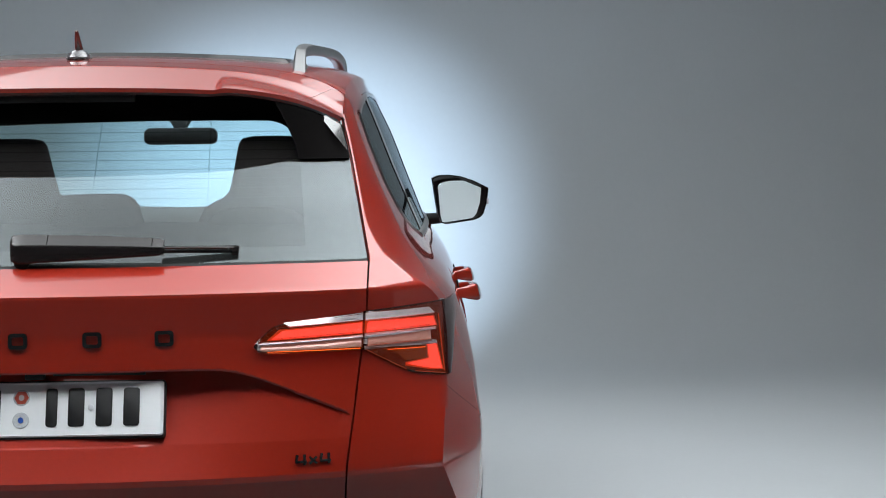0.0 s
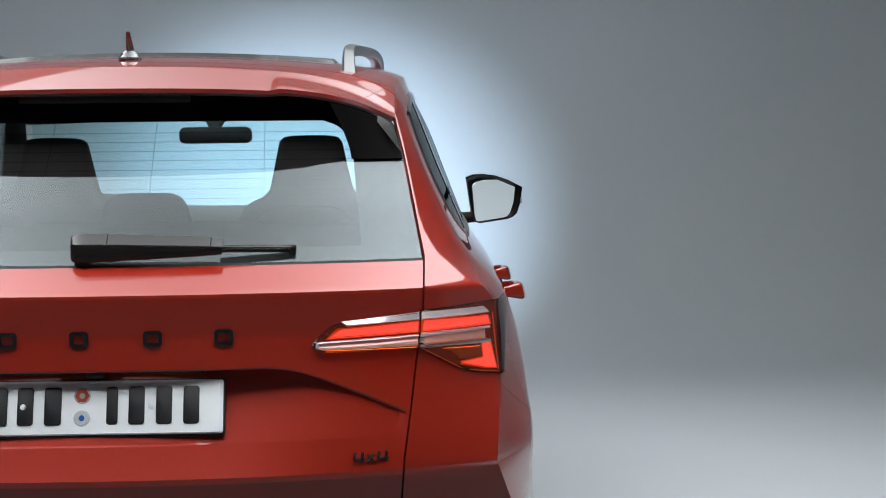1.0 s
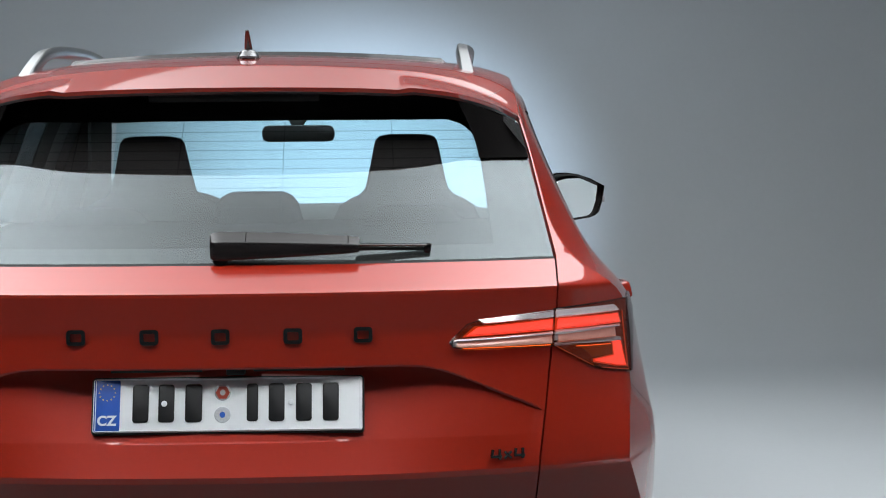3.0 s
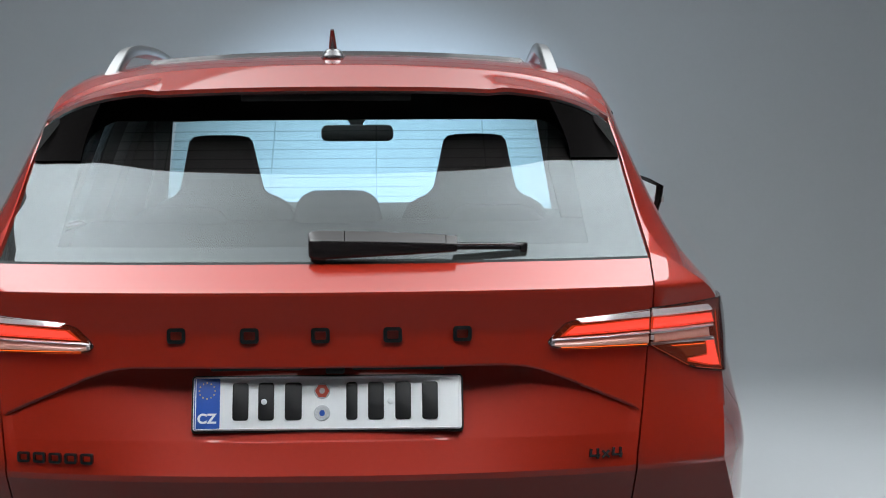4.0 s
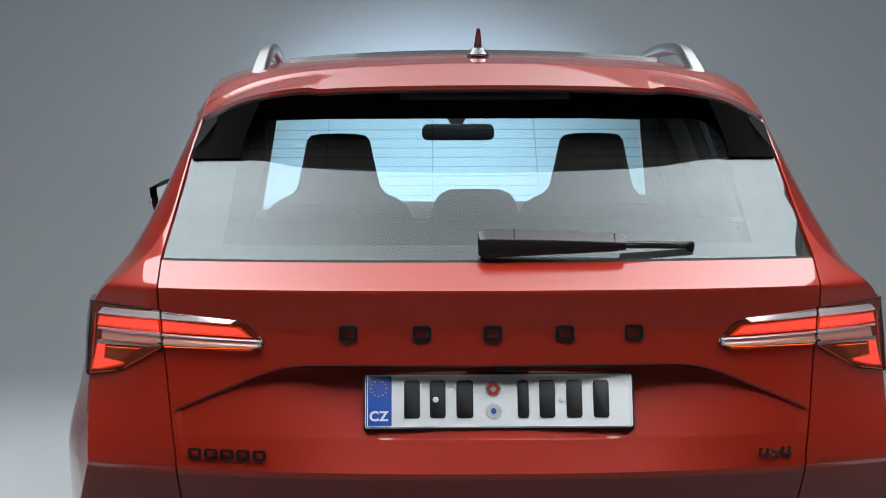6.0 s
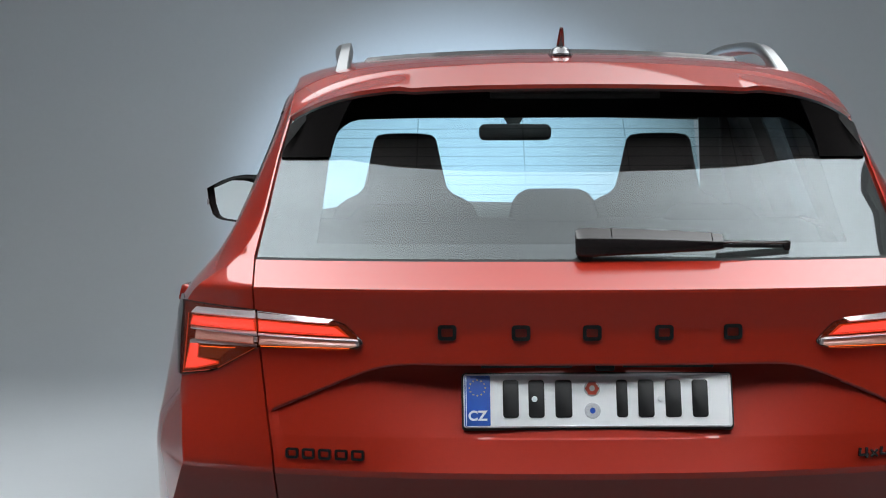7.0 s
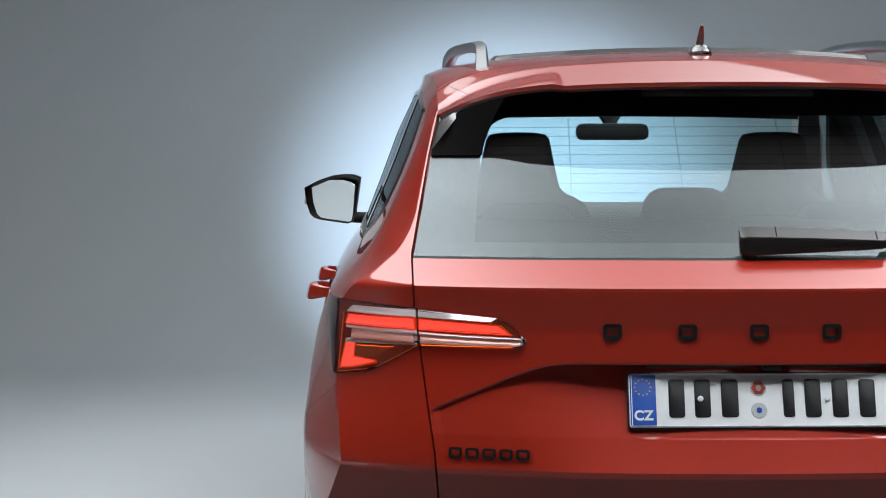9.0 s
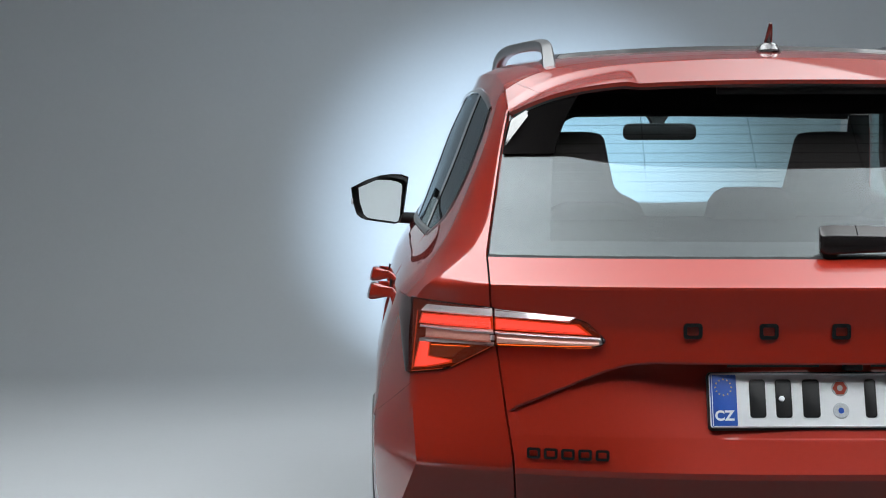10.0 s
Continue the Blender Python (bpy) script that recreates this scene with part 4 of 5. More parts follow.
# ---------------------------------------------------------------- rear wiper
wiper = tagged(part_mesh("rear_wiper", None, car), "black rear wiper resting on the glass")


def glass_y(x, z):
    return rear_at(x, z) + 0.003


sections = []
for x in [-0.0250, -0.0235, -0.0200, -0.0130, -0.004] + spread([0.005, 0.235, 0.262, 0.268], [12, 3, 2]):
    k = min(1.0, max(0.0, x / 0.268))
    zt, zb, zf = 1.1800 - 0.0040 * k - 0.0085 * k * k, 1.1235 + 0.0120 * k, 1.1620 - 0.004 * k - 0.004 * k * k
    yb = glass_y(x, 1.13) - 0.034 + 0.004 * k
    d = 0.026 - 0.010 * k
    pinch = math.sqrt(max(0.0, 1 - ((x + 0.004) / -0.0215) ** 2)) if x < -0.004 else 1.0 - 0.28 * smooth(0.25, 0.268, x)
    sec = [(yb + d, zb + 0.002), (yb + 0.004, zb), (yb, zb + 0.008), (yb + 0.001, zf - 0.003), (yb + 0.003, zf), (yb + 0.024 - 0.006 * k, zt), (yb + d + 0.008, zt - 0.002)]
    cy, cz = yb + d * 0.6, (zt + zb) / 2
    sections.append([(x, cy + (y - cy) * (0.35 + 0.65 * pinch), cz + (z - cz) * (0.72 + 0.28 * pinch)) for y, z in sec])
bm = bmesh.new()
rings = [[bm.verts.new(p) for p in sec] for sec in sections]
for r0, r1 in zip(rings, rings[1:]):
    for k in range(7):
        bm.faces.new((r0[k], r1[k], r1[(k + 1) % 7], r0[(k + 1) % 7]))
bm.faces.new(rings[0])
bm.faces.new(rings[-1][::-1])
bmesh.ops.recalc_face_normals(bm, faces=bm.faces)
part("wiper_arm", bm, WIPER_BLACK, wiper, "gloss black wiper arm cover", 45)
part("pivot_base", tube([(-0.005, glass_y(0, 1.13) - 0.02, 1.128), (-0.005, glass_y(0, 1.13) + 0.004, 1.128)], 0.016, 16), BLACK_TRIM, wiper)
pts = [(x, glass_y(x, 1.143) - 0.026 + 0.010 * (x - 0.26) / 0.15, 1.1505 - 0.0015 * (x - 0.26) / 0.15 - 0.002 * ((x - 0.26) / 0.15) ** 2) for x in spread([0.262, 0.402], [8])]
part("wiper_blade", tube(pts, 0.0040, 8, 0.8), WIPER_BLACK, wiper, "slim black wiper blade")
pts = [(x, y + 0.006, z - 0.0075) for x, y, z in pts]
part("blade_rubber", tube(pts, 0.0042, 6), RUBBER, wiper)
part("blade_cap", box_bm(0.015, 0.014, 0.020, 0.004, m=pose(0.403, pts[-1][1] - 0.003, pts[-1][2] + 0.002, 0, 4, 0)), WIPER_BLACK, wiper)
for x, w in ((0.046, 0.0008), (0.246, 0.0008)):
    sec = sections[min(range(len(sections)), key=lambda i: abs(sections[i][0][0] - x))]
    part("cover_joint", tube([(x, sec[4][1] - 0.0004, sec[4][2]), (x, sec[5][1], sec[5][2] + 0.0004)], w, 6), GAP, wiper, "dark joint in the cover")

# ---------------------------------------------------------------- flanks, glass and front of the car


def a_pillar_y(z):
    return float(np.interp(z, [1.05, 1.13, 1.44, 1.50], [3.30, 3.16, 2.66, 2.55]))


BELT, CANT = 1.130, 1.480


for s in (1, -1):
    # doors and wing
    for name, y0, y1, label in (("rear_door", 1.054, 1.976, "red rear door"), ("front_door", 1.980, 3.006, "red front door")):
        grid = []
        for y in spread([y0, y1], [24]):
            lo = arch_z(y, 0.30)
            grid.append([(s * (side_x(y, z) - 0.012 * smooth(0.72, 0.60, z) + 0.004 * smooth(0.90, 0.96, z) * (1 - smooth(0.96, 1.02, z))), y, z) for z in spread([lo, 0.60 if lo < 0.6 else lo + 0.02, 0.93, 1.03, BELT - 0.006], [6, 8, 5, 6])])
        door = panel(name, grid, PAINT, car, label, 0.03, (0, y0, 0.8))
        hy = 1.02 if name == "rear_door" else 1.90
        hz = 0.985 if name == "rear_door" else 0.972
        hx = side_x(hy + 0.1, hz)
        bm = bmesh.new()
        rings = []
        # loft from the rear foot along the grip to the front foot: reach from the door, half height, half thickness
        for dy, out, hh, th in ((0.020, -0.006, 0.010, 0.006), (0.026, 0.020, 0.015, 0.010), (0.036, 0.036, 0.019, 0.0125), (0.070, 0.042, 0.020, 0.012), (0.150, 0.043, 0.019, 0.0115), (0.190, 0.036, 0.017, 0.0115), (0.206, 0.018, 0.014, 0.010), (0.212, -0.006, 0.010, 0.006)):
            ring = []
            for k in range(16):
                a = 2 * math.pi * k / 16
                cx, cz = math.cos(a), math.sin(a)
                r = 1 / (abs(cx) ** 4 + abs(cz) ** 4) ** 0.25
                ring.append(bm.verts.new((s * (hx + out + th * r * cx + 0.010 * (hh / 0.02) * r * cz * -0.5), hy + dy, hz + hh * r * cz)))
            rings.append(ring)
        for r0, r1 in zip(rings, rings[1:]):
            for k in range(16):
                bm.faces.new((r0[k], r0[(k + 1) % 16], r1[(k + 1) % 16], r1[k]))
        bm.faces.new(rings[0][::-1])
        bm.faces.new(rings[-1])
        bmesh.ops.recalc_face_normals(bm, faces=bm.faces)
        part("door_handle", bm, PAINT, door, "red pull handle", 50)
        # flat black disc on the door skin stands for the shade in the cup
        bm = bmesh.new()
        bmesh.ops.create_uvsphere(bm, u_segments=20, v_segments=10, radius=0.036)
        bmesh.ops.scale(bm, vec=(0.12, 1.9, 0.75), verts=bm.verts)
        bmesh.ops.translate(bm, vec=(s * (hx - 0.0015), hy + 0.13, hz), verts=bm.verts)
        part("handle_shade", bm, GAP, door, "dark disc standing for the shaded cup behind the handle")
    grid = []
    for y in spread([3.010, 4.08], [34]):
        lo = arch_z(y, 0.30)
        hi = 1.015 - 0.13 * smooth(3.1, 4.1, y)
        grid.append([(s * side_x(y, z), y, z) for z in spread([lo, hi - 0.08, hi], [10, 4])])
    panel("front_wing", grid, PAINT, car, "red front wing", 0.012, (0, 3.4, 0.6))
    grid = [[(s * (side_x(y, .3) + 0.004 - 0.03 * (.30 - z)), y, z) for z in spread([.20, .298], [4])] for y in spread([WHEEL_Y + 0.40, WHEEL_Y + BASE - 0.40], [14])]
    panel("sill", grid, BLACK_TRIM, car, "black plastic sill", 0.02, (0, 2, 0.3))
    for wy in (WHEEL_Y, WHEEL_Y + BASE):
        grid = []
        for a in spread([radians(-18), radians(198)], [40]):
            row = []
            for r, d in ((0.408, -0.002), (0.402, 0.002), (0.378, 0.002), (0.368, -0.012), (0.368, -0.22)):
                y, z = wy + r * math.cos(a), WHEEL_Z + r * math.sin(a)
                row.append((s * (side_x(y, max(0.3, z)) + d), y, z))
            grid.append(row)
        panel("wheel_arch_trim", grid, SATIN if wy == WHEEL_Y else BLACK_TRIM, car, "wheel arch edging", 0.004, (s * 3, wy, WHEEL_Z))
        bm = tube([(s * 0.55, wy, WHEEL_Z), (s * 0.70, wy, WHEEL_Z)], 0.37, 32)
        part("arch_liner", bm, GAP, car)

    # side glass, pillars, bright trim
    def side_pt(y, z, off=0.0):
        x = side_x(y, z)
        hi = roof_at(edge(y), y)
        if z > cant(y):
            x += (edge(y) - x) * min(1.0, (z - cant(y)) / (hi - cant(y))) ** 2
        return (s * (x + off), y, z)
    for name, f0, f1, mat, off, label in (("quarter_glass", lambda z: dlo_y(z) + 0.022, lambda z: 1.12, SIDE_GLASS, -0.003, "dark tinted quarter glass"),
                                         ("rear_pillar", lambda z: 1.12, lambda z: 1.20, BLACK_GLOSS, -0.001, "gloss black pillar cover"),
                                         ("rear_door_glass", lambda z: 1.20, lambda z: 1.95, SIDE_GLASS, -0.003, "tinted rear door glass"),
                                         ("centre_pillar", lambda z: 1.95, lambda z: 2.10, BLACK_GLOSS, -0.001, "gloss black pillar cover"),
                                         ("front_door_glass", lambda z: 2.10, lambda z: a_pillar_y(z) - 0.05, SCREEN_GLASS, -0.003, "clear front door glass"),
                                         ("windscreen_pillar", lambda z: a_pillar_y(z) - 0.05, lambda z: a_pillar_y(z) + 0.03, PAINT, 0.0, "red windscreen pillar")):
        rows = []
        for k in spread([0.0, 1.0], [12]):
            row = []
            for v in spread([0.0, 0.25, 1.0], [10, 14]):
                z = BELT + 0.012 + (CANT - BELT - 0.024) * v
                y = f0(z) + (f1(z) - f0(z)) * k
                row.append(side_pt(y, BELT + 0.012 + (cant(y) - BELT - 0.024) * v, off))
            rows.append(row)
        panel(name, rows, mat, car, label, 0.004 if "glass" in name else 0.05, (0, 2, 1.2)).visible_shadow = "glass" not in name
    for name, z0, z1, mat, label in (("belt_trim", BELT - 0.004, BELT + 0.012, SATIN, "satin silver window line trim"), ("upper_trim", CANT - 0.012, CANT, BLACK_GLOSS, "black upper window trim")):
        rows = []
        for k in spread([0.0, 1.0], [24]):
            y = dlo_y(z0) + (a_pillar_y(z0) - dlo_y(z0)) * k
            lift = cant(y) - CANT if name == "upper_trim" else 0.0
            rows.append([side_pt(y, z + lift, o) for z, o in ((z0, 0.0), (z0 + 0.003, 0.004), (z1 - 0.003, 0.004), (z1, -0.002))])
        panel(name, rows, mat, car, label, 0.008, (0, 2, 1.25))
    rows = [[side_pt(dlo_y(z) + d, BELT + (cant(dlo_y(z)) - BELT) * (z - BELT) / (CANT - BELT), o) for d, o in ((-0.002, 0.0), (0.004, 0.003), (0.010, 0.003), (0.024, -0.003))] for z in spread([BELT, 1.20, CANT], [20, 20])]
    panel("rear_trim", rows, SATIN, car, "satin silver window surround", 0.006, (0, 2, 1.25))
    rows = []
    for y in spread([1.049, a_pillar_y(CANT)], [26]):
        low, high = cant(y) + 0.001, roof_at(edge(y), y) - 0.001
        rows.append([(s * body_x(y, low + (high - low) * k), y, low + (high - low) * k) for k in spread([0.0, 1.0], [12])])
    panel("roof_side_rail", rows, PAINT, car, "red roof side", 0.012, (0, 1.6, 1.2))

    # door mirrors
    mirror = tagged(part_mesh("door_mirror", None, car), "black door mirror on a short arm")
    shell = [(.843, 1.253), (.866, 1.262), (.900, 1.263), (.940, 1.258), (.985, 1.243), (1.036, 1.217), (1.031, 1.170), (1.018, 1.128), (1.004, 1.116), (.985, 1.109), (.890, 1.097), (.872, 1.104), (.862, 1.125), (.852, 1.19)]
    c = (.945, 1.180)
    bm = bmesh.new()
    rings = []
    for y, k in ((2.600, 0.95), (2.594, 0.985), (2.600, 1.0), (2.66, 1.0), (2.72, 0.93), (2.77, 0.78), (2.80, 0.5), (2.81, 0.2)):
        lean = 1 - smooth(2.60, 2.74, y)
        rings.append([bm.verts.new((s * (c[0] + (x - c[0]) * k), y + lean * k * (0.404 * (x - c[0]) - 0.19 * (z - c[1])), c[1] + (z - c[1]) * k)) for x, z in shell])
    n = len(shell)
    for r0, r1 in zip(rings, rings[1:]):
        for k in range(n):
            bm.faces.new((r0[k], r0[(k + 1) % n], r1[(k + 1) % n], r1[k]))
    bm.faces.new(rings[-1])
    inner = [bm.verts.new((v.co.x, v.co.y + 0.030, v.co.z)) for v in rings[0]]
    for k in range(n):
        bm.faces.new((rings[0][k], rings[0][(k + 1) % n], inner[(k + 1) % n], inner[k]))
    bm.faces.new(inner)
    bmesh.ops.recalc_face_normals(bm, faces=bm.faces)
    part("mirror_shell", bm, BLACK_GLOSS, mirror, "gloss black mirror housing", 40)
    face = [(.868, 1.225), (.880, 1.236), (.905, 1.240), (.950, 1.237), (1.008, 1.209), (1.004, 1.165), (.992, 1.130), (.980, 1.119), (.893, 1.109), (.882, 1.114), (.876, 1.135)]
    face = [(.943 + (x - .943) * 1.14, 1.179 + (z - 1.179) * 1.12) for x, z in face]
    gm = prism([(s * x, z) for x, z in face], 2.606, 2.612, 0.001, 1)
    bmesh.ops.rotate(gm, cent=(s * .94, 2.606, 1.18), matrix=Matrix.Rotation(radians(s * 22), 3, "Z"), verts=gm.verts)
    bmesh.ops.rotate(gm, cent=(s * .94, 2.606, 1.18), matrix=Matrix.Rotation(radians(11), 3, "X"), verts=gm.verts)
    part("mirror_face", gm, MIRROR, mirror, "silvered mirror glass")
    part("mirror_arm", tube([(s * .74, 2.70, 1.108), (s * .80, 2.67, 1.112), (s * .885, 2.66, 1.118)], [0.024, 0.020, 0.018], 12, 0.85, (0, 1, 0)), BLACK_TRIM, mirror, "black mirror arm")
    part("turn_signal", box_bm(0.006, 0.05, 0.02, 0.002, m=pose(s * 1.031, 2.64, 1.172)), LAMP_GREY, mirror, "clear turn signal strip")

    # roof rails
    rail = tagged(part_mesh("roof_rail", None, car), "satin silver roof rail")
    rail_pts = [(.507, .685, 1.486), (.506, .71, 1.501), (.5045, .76, 1.522), (.503, .81, 1.541), (.5015, .86, 1.558), (.501, .91, 1.571), (.503, 1.0, 1.583), (.511, 1.15, 1.594), (.522, 1.35, 1.603), (.543, 1.7, 1.617), (.556, 2.0, 1.618), (.560, 2.2, 1.606), (.558, 2.36, 1.578), (.552, 2.45, 1.545), (.546, 2.49, 1.512)]
    for _ in range(2):
        cut = [rail_pts[0]]
        for p, q in zip(rail_pts, rail_pts[1:]):
            cut += [tuple(.75 * i + .25 * j for i, j in zip(p, q)), tuple(.25 * i + .75 * j for i, j in zip(p, q))]
        rail_pts = cut + [rail_pts[-1]]
    bm = bmesh.new()
    rings = []
    for i, p in enumerate(rail_pts):
        a, b = Vector(rail_pts[max(0, i - 1)]), Vector(rail_pts[min(len(rail_pts) - 1, i + 1)])
        d = (b - a).normalized()
        w = Vector((1, 0, -0.20)).normalized()
        h = w.cross(d).normalized()
        if h.z < 0 and p[1] > 0.85:
            h = -h
        hw, hh = 0.0155 - 0.002 * smooth(0.68, 0.9, p[1]) + 0.0045 * smooth(1.0, 1.4, p[1]), 0.013
        rings.append([bm.verts.new((s * (p[0] + (w * cx + h * cz).x), p[1] + (w * cx + h * cz).y, p[2] + (w * cx + h * cz).z)) for cx, cz in ((-hw, -hh * .7), (-hw, hh * .7), (-hw * .8, hh), (hw * .8, hh), (hw, hh * .7), (hw, -hh * .7), (hw * .8, -hh), (-hw * .8, -hh))])
    for r0, r1 in zip(rings, rings[1:]):
        for k in range(8):
            bm.faces.new((r0[k], r0[(k + 1) % 8], r1[(k + 1) % 8], r1[k]))
    bm.faces.new(rings[0][::-1])
    bm.faces.new(rings[-1])
    bmesh.ops.recalc_face_normals(bm, faces=bm.faces)
    part("rail_bar", bm, SATIN, rail, "satin silver bar", 50)
    for y0, y1 in ((0.70, 1.02), (2.28, 2.46)):
        grid = []
        for k in spread([0.0, 1.0], [8]):
            y = y0 + (y1 - y0) * k
            top = float(np.interp(y, [p[1] for p in rail_pts], [p[2] for p in rail_pts])) - 0.011
            low = roof_at(.53, y) - 0.004
            top = max(low + 0.004, top if y0 > 1 else low + (top - low) * (1 - k ** 1.8))
            grid.append([(s * (float(np.interp(y, [p[1] for p in rail_pts], [p[0] for p in rail_pts])) + .019 - 0.007 * j), y, low + (top - low) * j) for j in spread([0.0, 1.0], [4])])
        panel("rail_foot", grid, SATIN, rail, "rail foot", 0.030, (0, y0, 1.5))
    part("roof_seam", tube([(s * (edge(y) - .035), y, roof_at(edge(y) - .035, y) + 0.0002) for y in spread([.80, 2.55], [30])], 0.0006, 6), FIN_RED, car, "dark roof joint")

    # wheels
    for wy in (WHEEL_Y, WHEEL_Y + BASE):
        wheel = tagged(part_mesh("wheel", None, car), "alloy wheel with a black tyre")
        wheel.location = (s * 0.787, wy, WHEEL_Z)
        prof = [(-.105, .235), (-.112, .26), (-.115, .30), (-.108, .328), (-.09, .341), (-.045, .345), (.045, .345), (.09, .341), (.108, .328), (.115, .30), (.112, .26), (.105, .235), (-.105, .235)]
        tyre = part("tyre", lathe(prof, 64), RUBBER, wheel, "black rubber tyre", 40)
        bm = bmesh.new()
        for k in range(60):
            a = 2 * math.pi * k / 60
            box_bm(0.05, 0.006, 0.004, 0, 1, bm, Matrix.Rotation(a, 4, "X") @ pose(s * 0.07, 0, 0.3455))
        tagged(part("tread_blocks", bm, RUBBER, tyre), kind="stuff")
        bm = bmesh.new()
        for k in range(24):
            a = 2 * math.pi * k / 24
            box_bm(0.010, 0.0012, 0.0012, 0, 1, bm, Matrix.Rotation(a, 4, "X") @ pose(s * 0.116, 0, 0.318))
        tagged(part("moulding_hairs", bm, RUBBER, tyre), kind="stuff")
        rim = part("rim", lathe([(-.09, .22), (-.10, .236), (.0, .215), (.09, .225), (.103, .238), (.106, .234), (.09, .212), (-.085, .205), (-.09, .22)], 48), RIM, wheel, "grey alloy rim")
        for k in range(5):
            a = 2 * math.pi * k / 5
            part("spoke", box_bm(0.03, 0.045, 0.19, 0.008, m=Matrix.Rotation(a, 4, "X") @ pose(s * 0.075, 0, 0.125)), RIM, rim)
        part("hub", lathe([(s * .05, .001), (s * .095, .001), (s * .092, .04), (s * .05, .06)], 24), RIM, rim)
        part("brake_disc", lathe([(-.02, .05), (-.02, .15), (0.0, .15), (0.0, .05), (-.02, .05)], 32), SATIN, wheel, "steel brake disc")

# windscreen, bonnet, nose
grid = []
for k in spread([-1.0, 1.0], [24]):
    row = []
    for z in spread([1.06, 1.50], [12]):
        w = float(np.interp(z, [1.06, 1.50], [.74, .585]))
        row.append((k * w, a_pillar_y(z) + 0.03 + 0.10 * (1 - k * k), z))
    grid.append(row)
panel("windscreen", grid, SCREEN_GLASS, car, "clear windscreen", 0.005, (0, 2.0, 1.1)).visible_shadow = False
grid = []
for k in spread([-1.0, 1.0], [24]):
    row = []
    for y in spread([3.30, 4.22], [16]):
        w = side_x(min(y, 4.1), 0.98) - 0.02
        row.append((k * w, y + 0.08 * (1 - k * k), 1.045 - 0.14 * smooth(3.2, 4.5, y) - 0.03 * k ** 4 + 0.018 * smooth(0.35, 0.5, abs(k))))
    grid.append(row)
panel("bonnet", grid, PAINT, car, "red bonnet", 0.012, (0, 3.6, 0.5))


def nose(x, z):
    return 4.40 - 0.22 * x * x - 0.35 * abs(x) ** 6 - 0.05 * smooth(.75, .95, z) - 0.04 * smooth(.5, .25, z)


grid = [[(k * .80, nose(k * .80, z), z) for z in spread([.24, .58, .62], [6, 2])] for k in spread([-1.0, 1.0], [36])]
panel("front_bumper", grid, PAINT, car, "red front bumper", 0.012, (0, 3, 0.5))
grid = [[(k * .50, nose(k * .50, z) - 0.004, z) for z in spread([.625, .86], [5])] for k in spread([-1.0, 1.0], [24])]
grille = panel("grille", grid, BLACK_GLOSS, car, "black front grille", 0.02, (0, 3, 0.7))
for k in range(19):
    x = -0.45 + 0.05 * k
    part("grille_slat", box_bm(0.012, 0.02, 0.20, 0.003, m=pose(x, nose(x, .74) + 0.004, .742)), CHROME, grille)
for s in (1, -1):
    grid = [[(s * x, nose(x, z) - 0.006, z) for z in spread([.70, .86], [5])] for x in spread([.505, .80], [12])]
    lamp = panel("headlamp", grid, LENS, car, "clear headlamp", 0.02, (0, 3, 0.8))
    grid = [[(s * x, nose(x, z) - 0.05, z) for z in spread([.70, .86], [5])] for x in spread([.505, .79], [12])]
    panel("reflector", grid, SATIN, lamp, "bright reflector", 0.004, (0, 3, 0.8))
    grid = [[(s * x, nose(x, z) - 0.004, z) for z in spread([.622, .698], [3])] for x in spread([.505, .80], [12])]
    panel("bumper_upper", grid, PAINT, car, "red bumper section", 0.01, (0, 3, 0.7))
    grid = [[(s * (x0 + (side_x(4.09, z) - x0) * k), nose(x0, z) + (4.085 - nose(x0, z)) * k, z) for z in spread([.24, .89], [12])] for x0 in (.80,) for k in spread([0.0, 1.0], [8])]
    panel("nose_corner", grid, PAINT, car, "red front corner", 0.01, (0, 3, 0.6))
part("underbody", box_bm(1.30, 3.9, 0.08, 0.02, m=pose(0, 2.2, 0.26)), BLACK_TRIM, car, "black underbody tray")

# antenna
antenna = tagged(part_mesh("roof_antenna", None, car), "short roof antenna with a tapered fin")
AY, AZ = 0.765, roof_at(0, 0.765)
bm = bmesh.new()
rings = []
for h, w, l in ((-0.002, 0.0285, 0.060), (0.003, 0.0280, 0.059), (0.0045, 0.0250, 0.055), (0.012, 0.0230, 0.050), (0.0175, 0.0185, 0.042), (0.0205, 0.0120, 0.030)):
    rings.append([bm.verts.new((w * math.cos(2 * math.pi * k / 24), AY + 0.02 + l * math.sin(2 * math.pi * k / 24), AZ + h)) for k in range(24)])
for r0, r1 in zip(rings, rings[1:]):
    for k in range(24):
        bm.faces.new((r0[k], r0[(k + 1) % 24], r1[(k + 1) % 24], r1[k]))
bm.faces.new(rings[-1])
bmesh.ops.recalc_face_normals(bm, faces=bm.faces)
part("antenna_foot", bm, FIN_BASE, antenna, "glossy antenna foot", 50)
part("antenna_fin", tube([(0, AY + 0.03, AZ + 0.014), (0, AY + 0.012, AZ + 0.030), (0, AY - 0.004, AZ + 0.050), (0, AY - 0.012, AZ + 0.0635)], [0.0100, 0.0088, 0.0062, 0.0040], 14, 1.0, (0, 1, 0)), FIN_RED, antenna, "dark red gloss fin", 50)

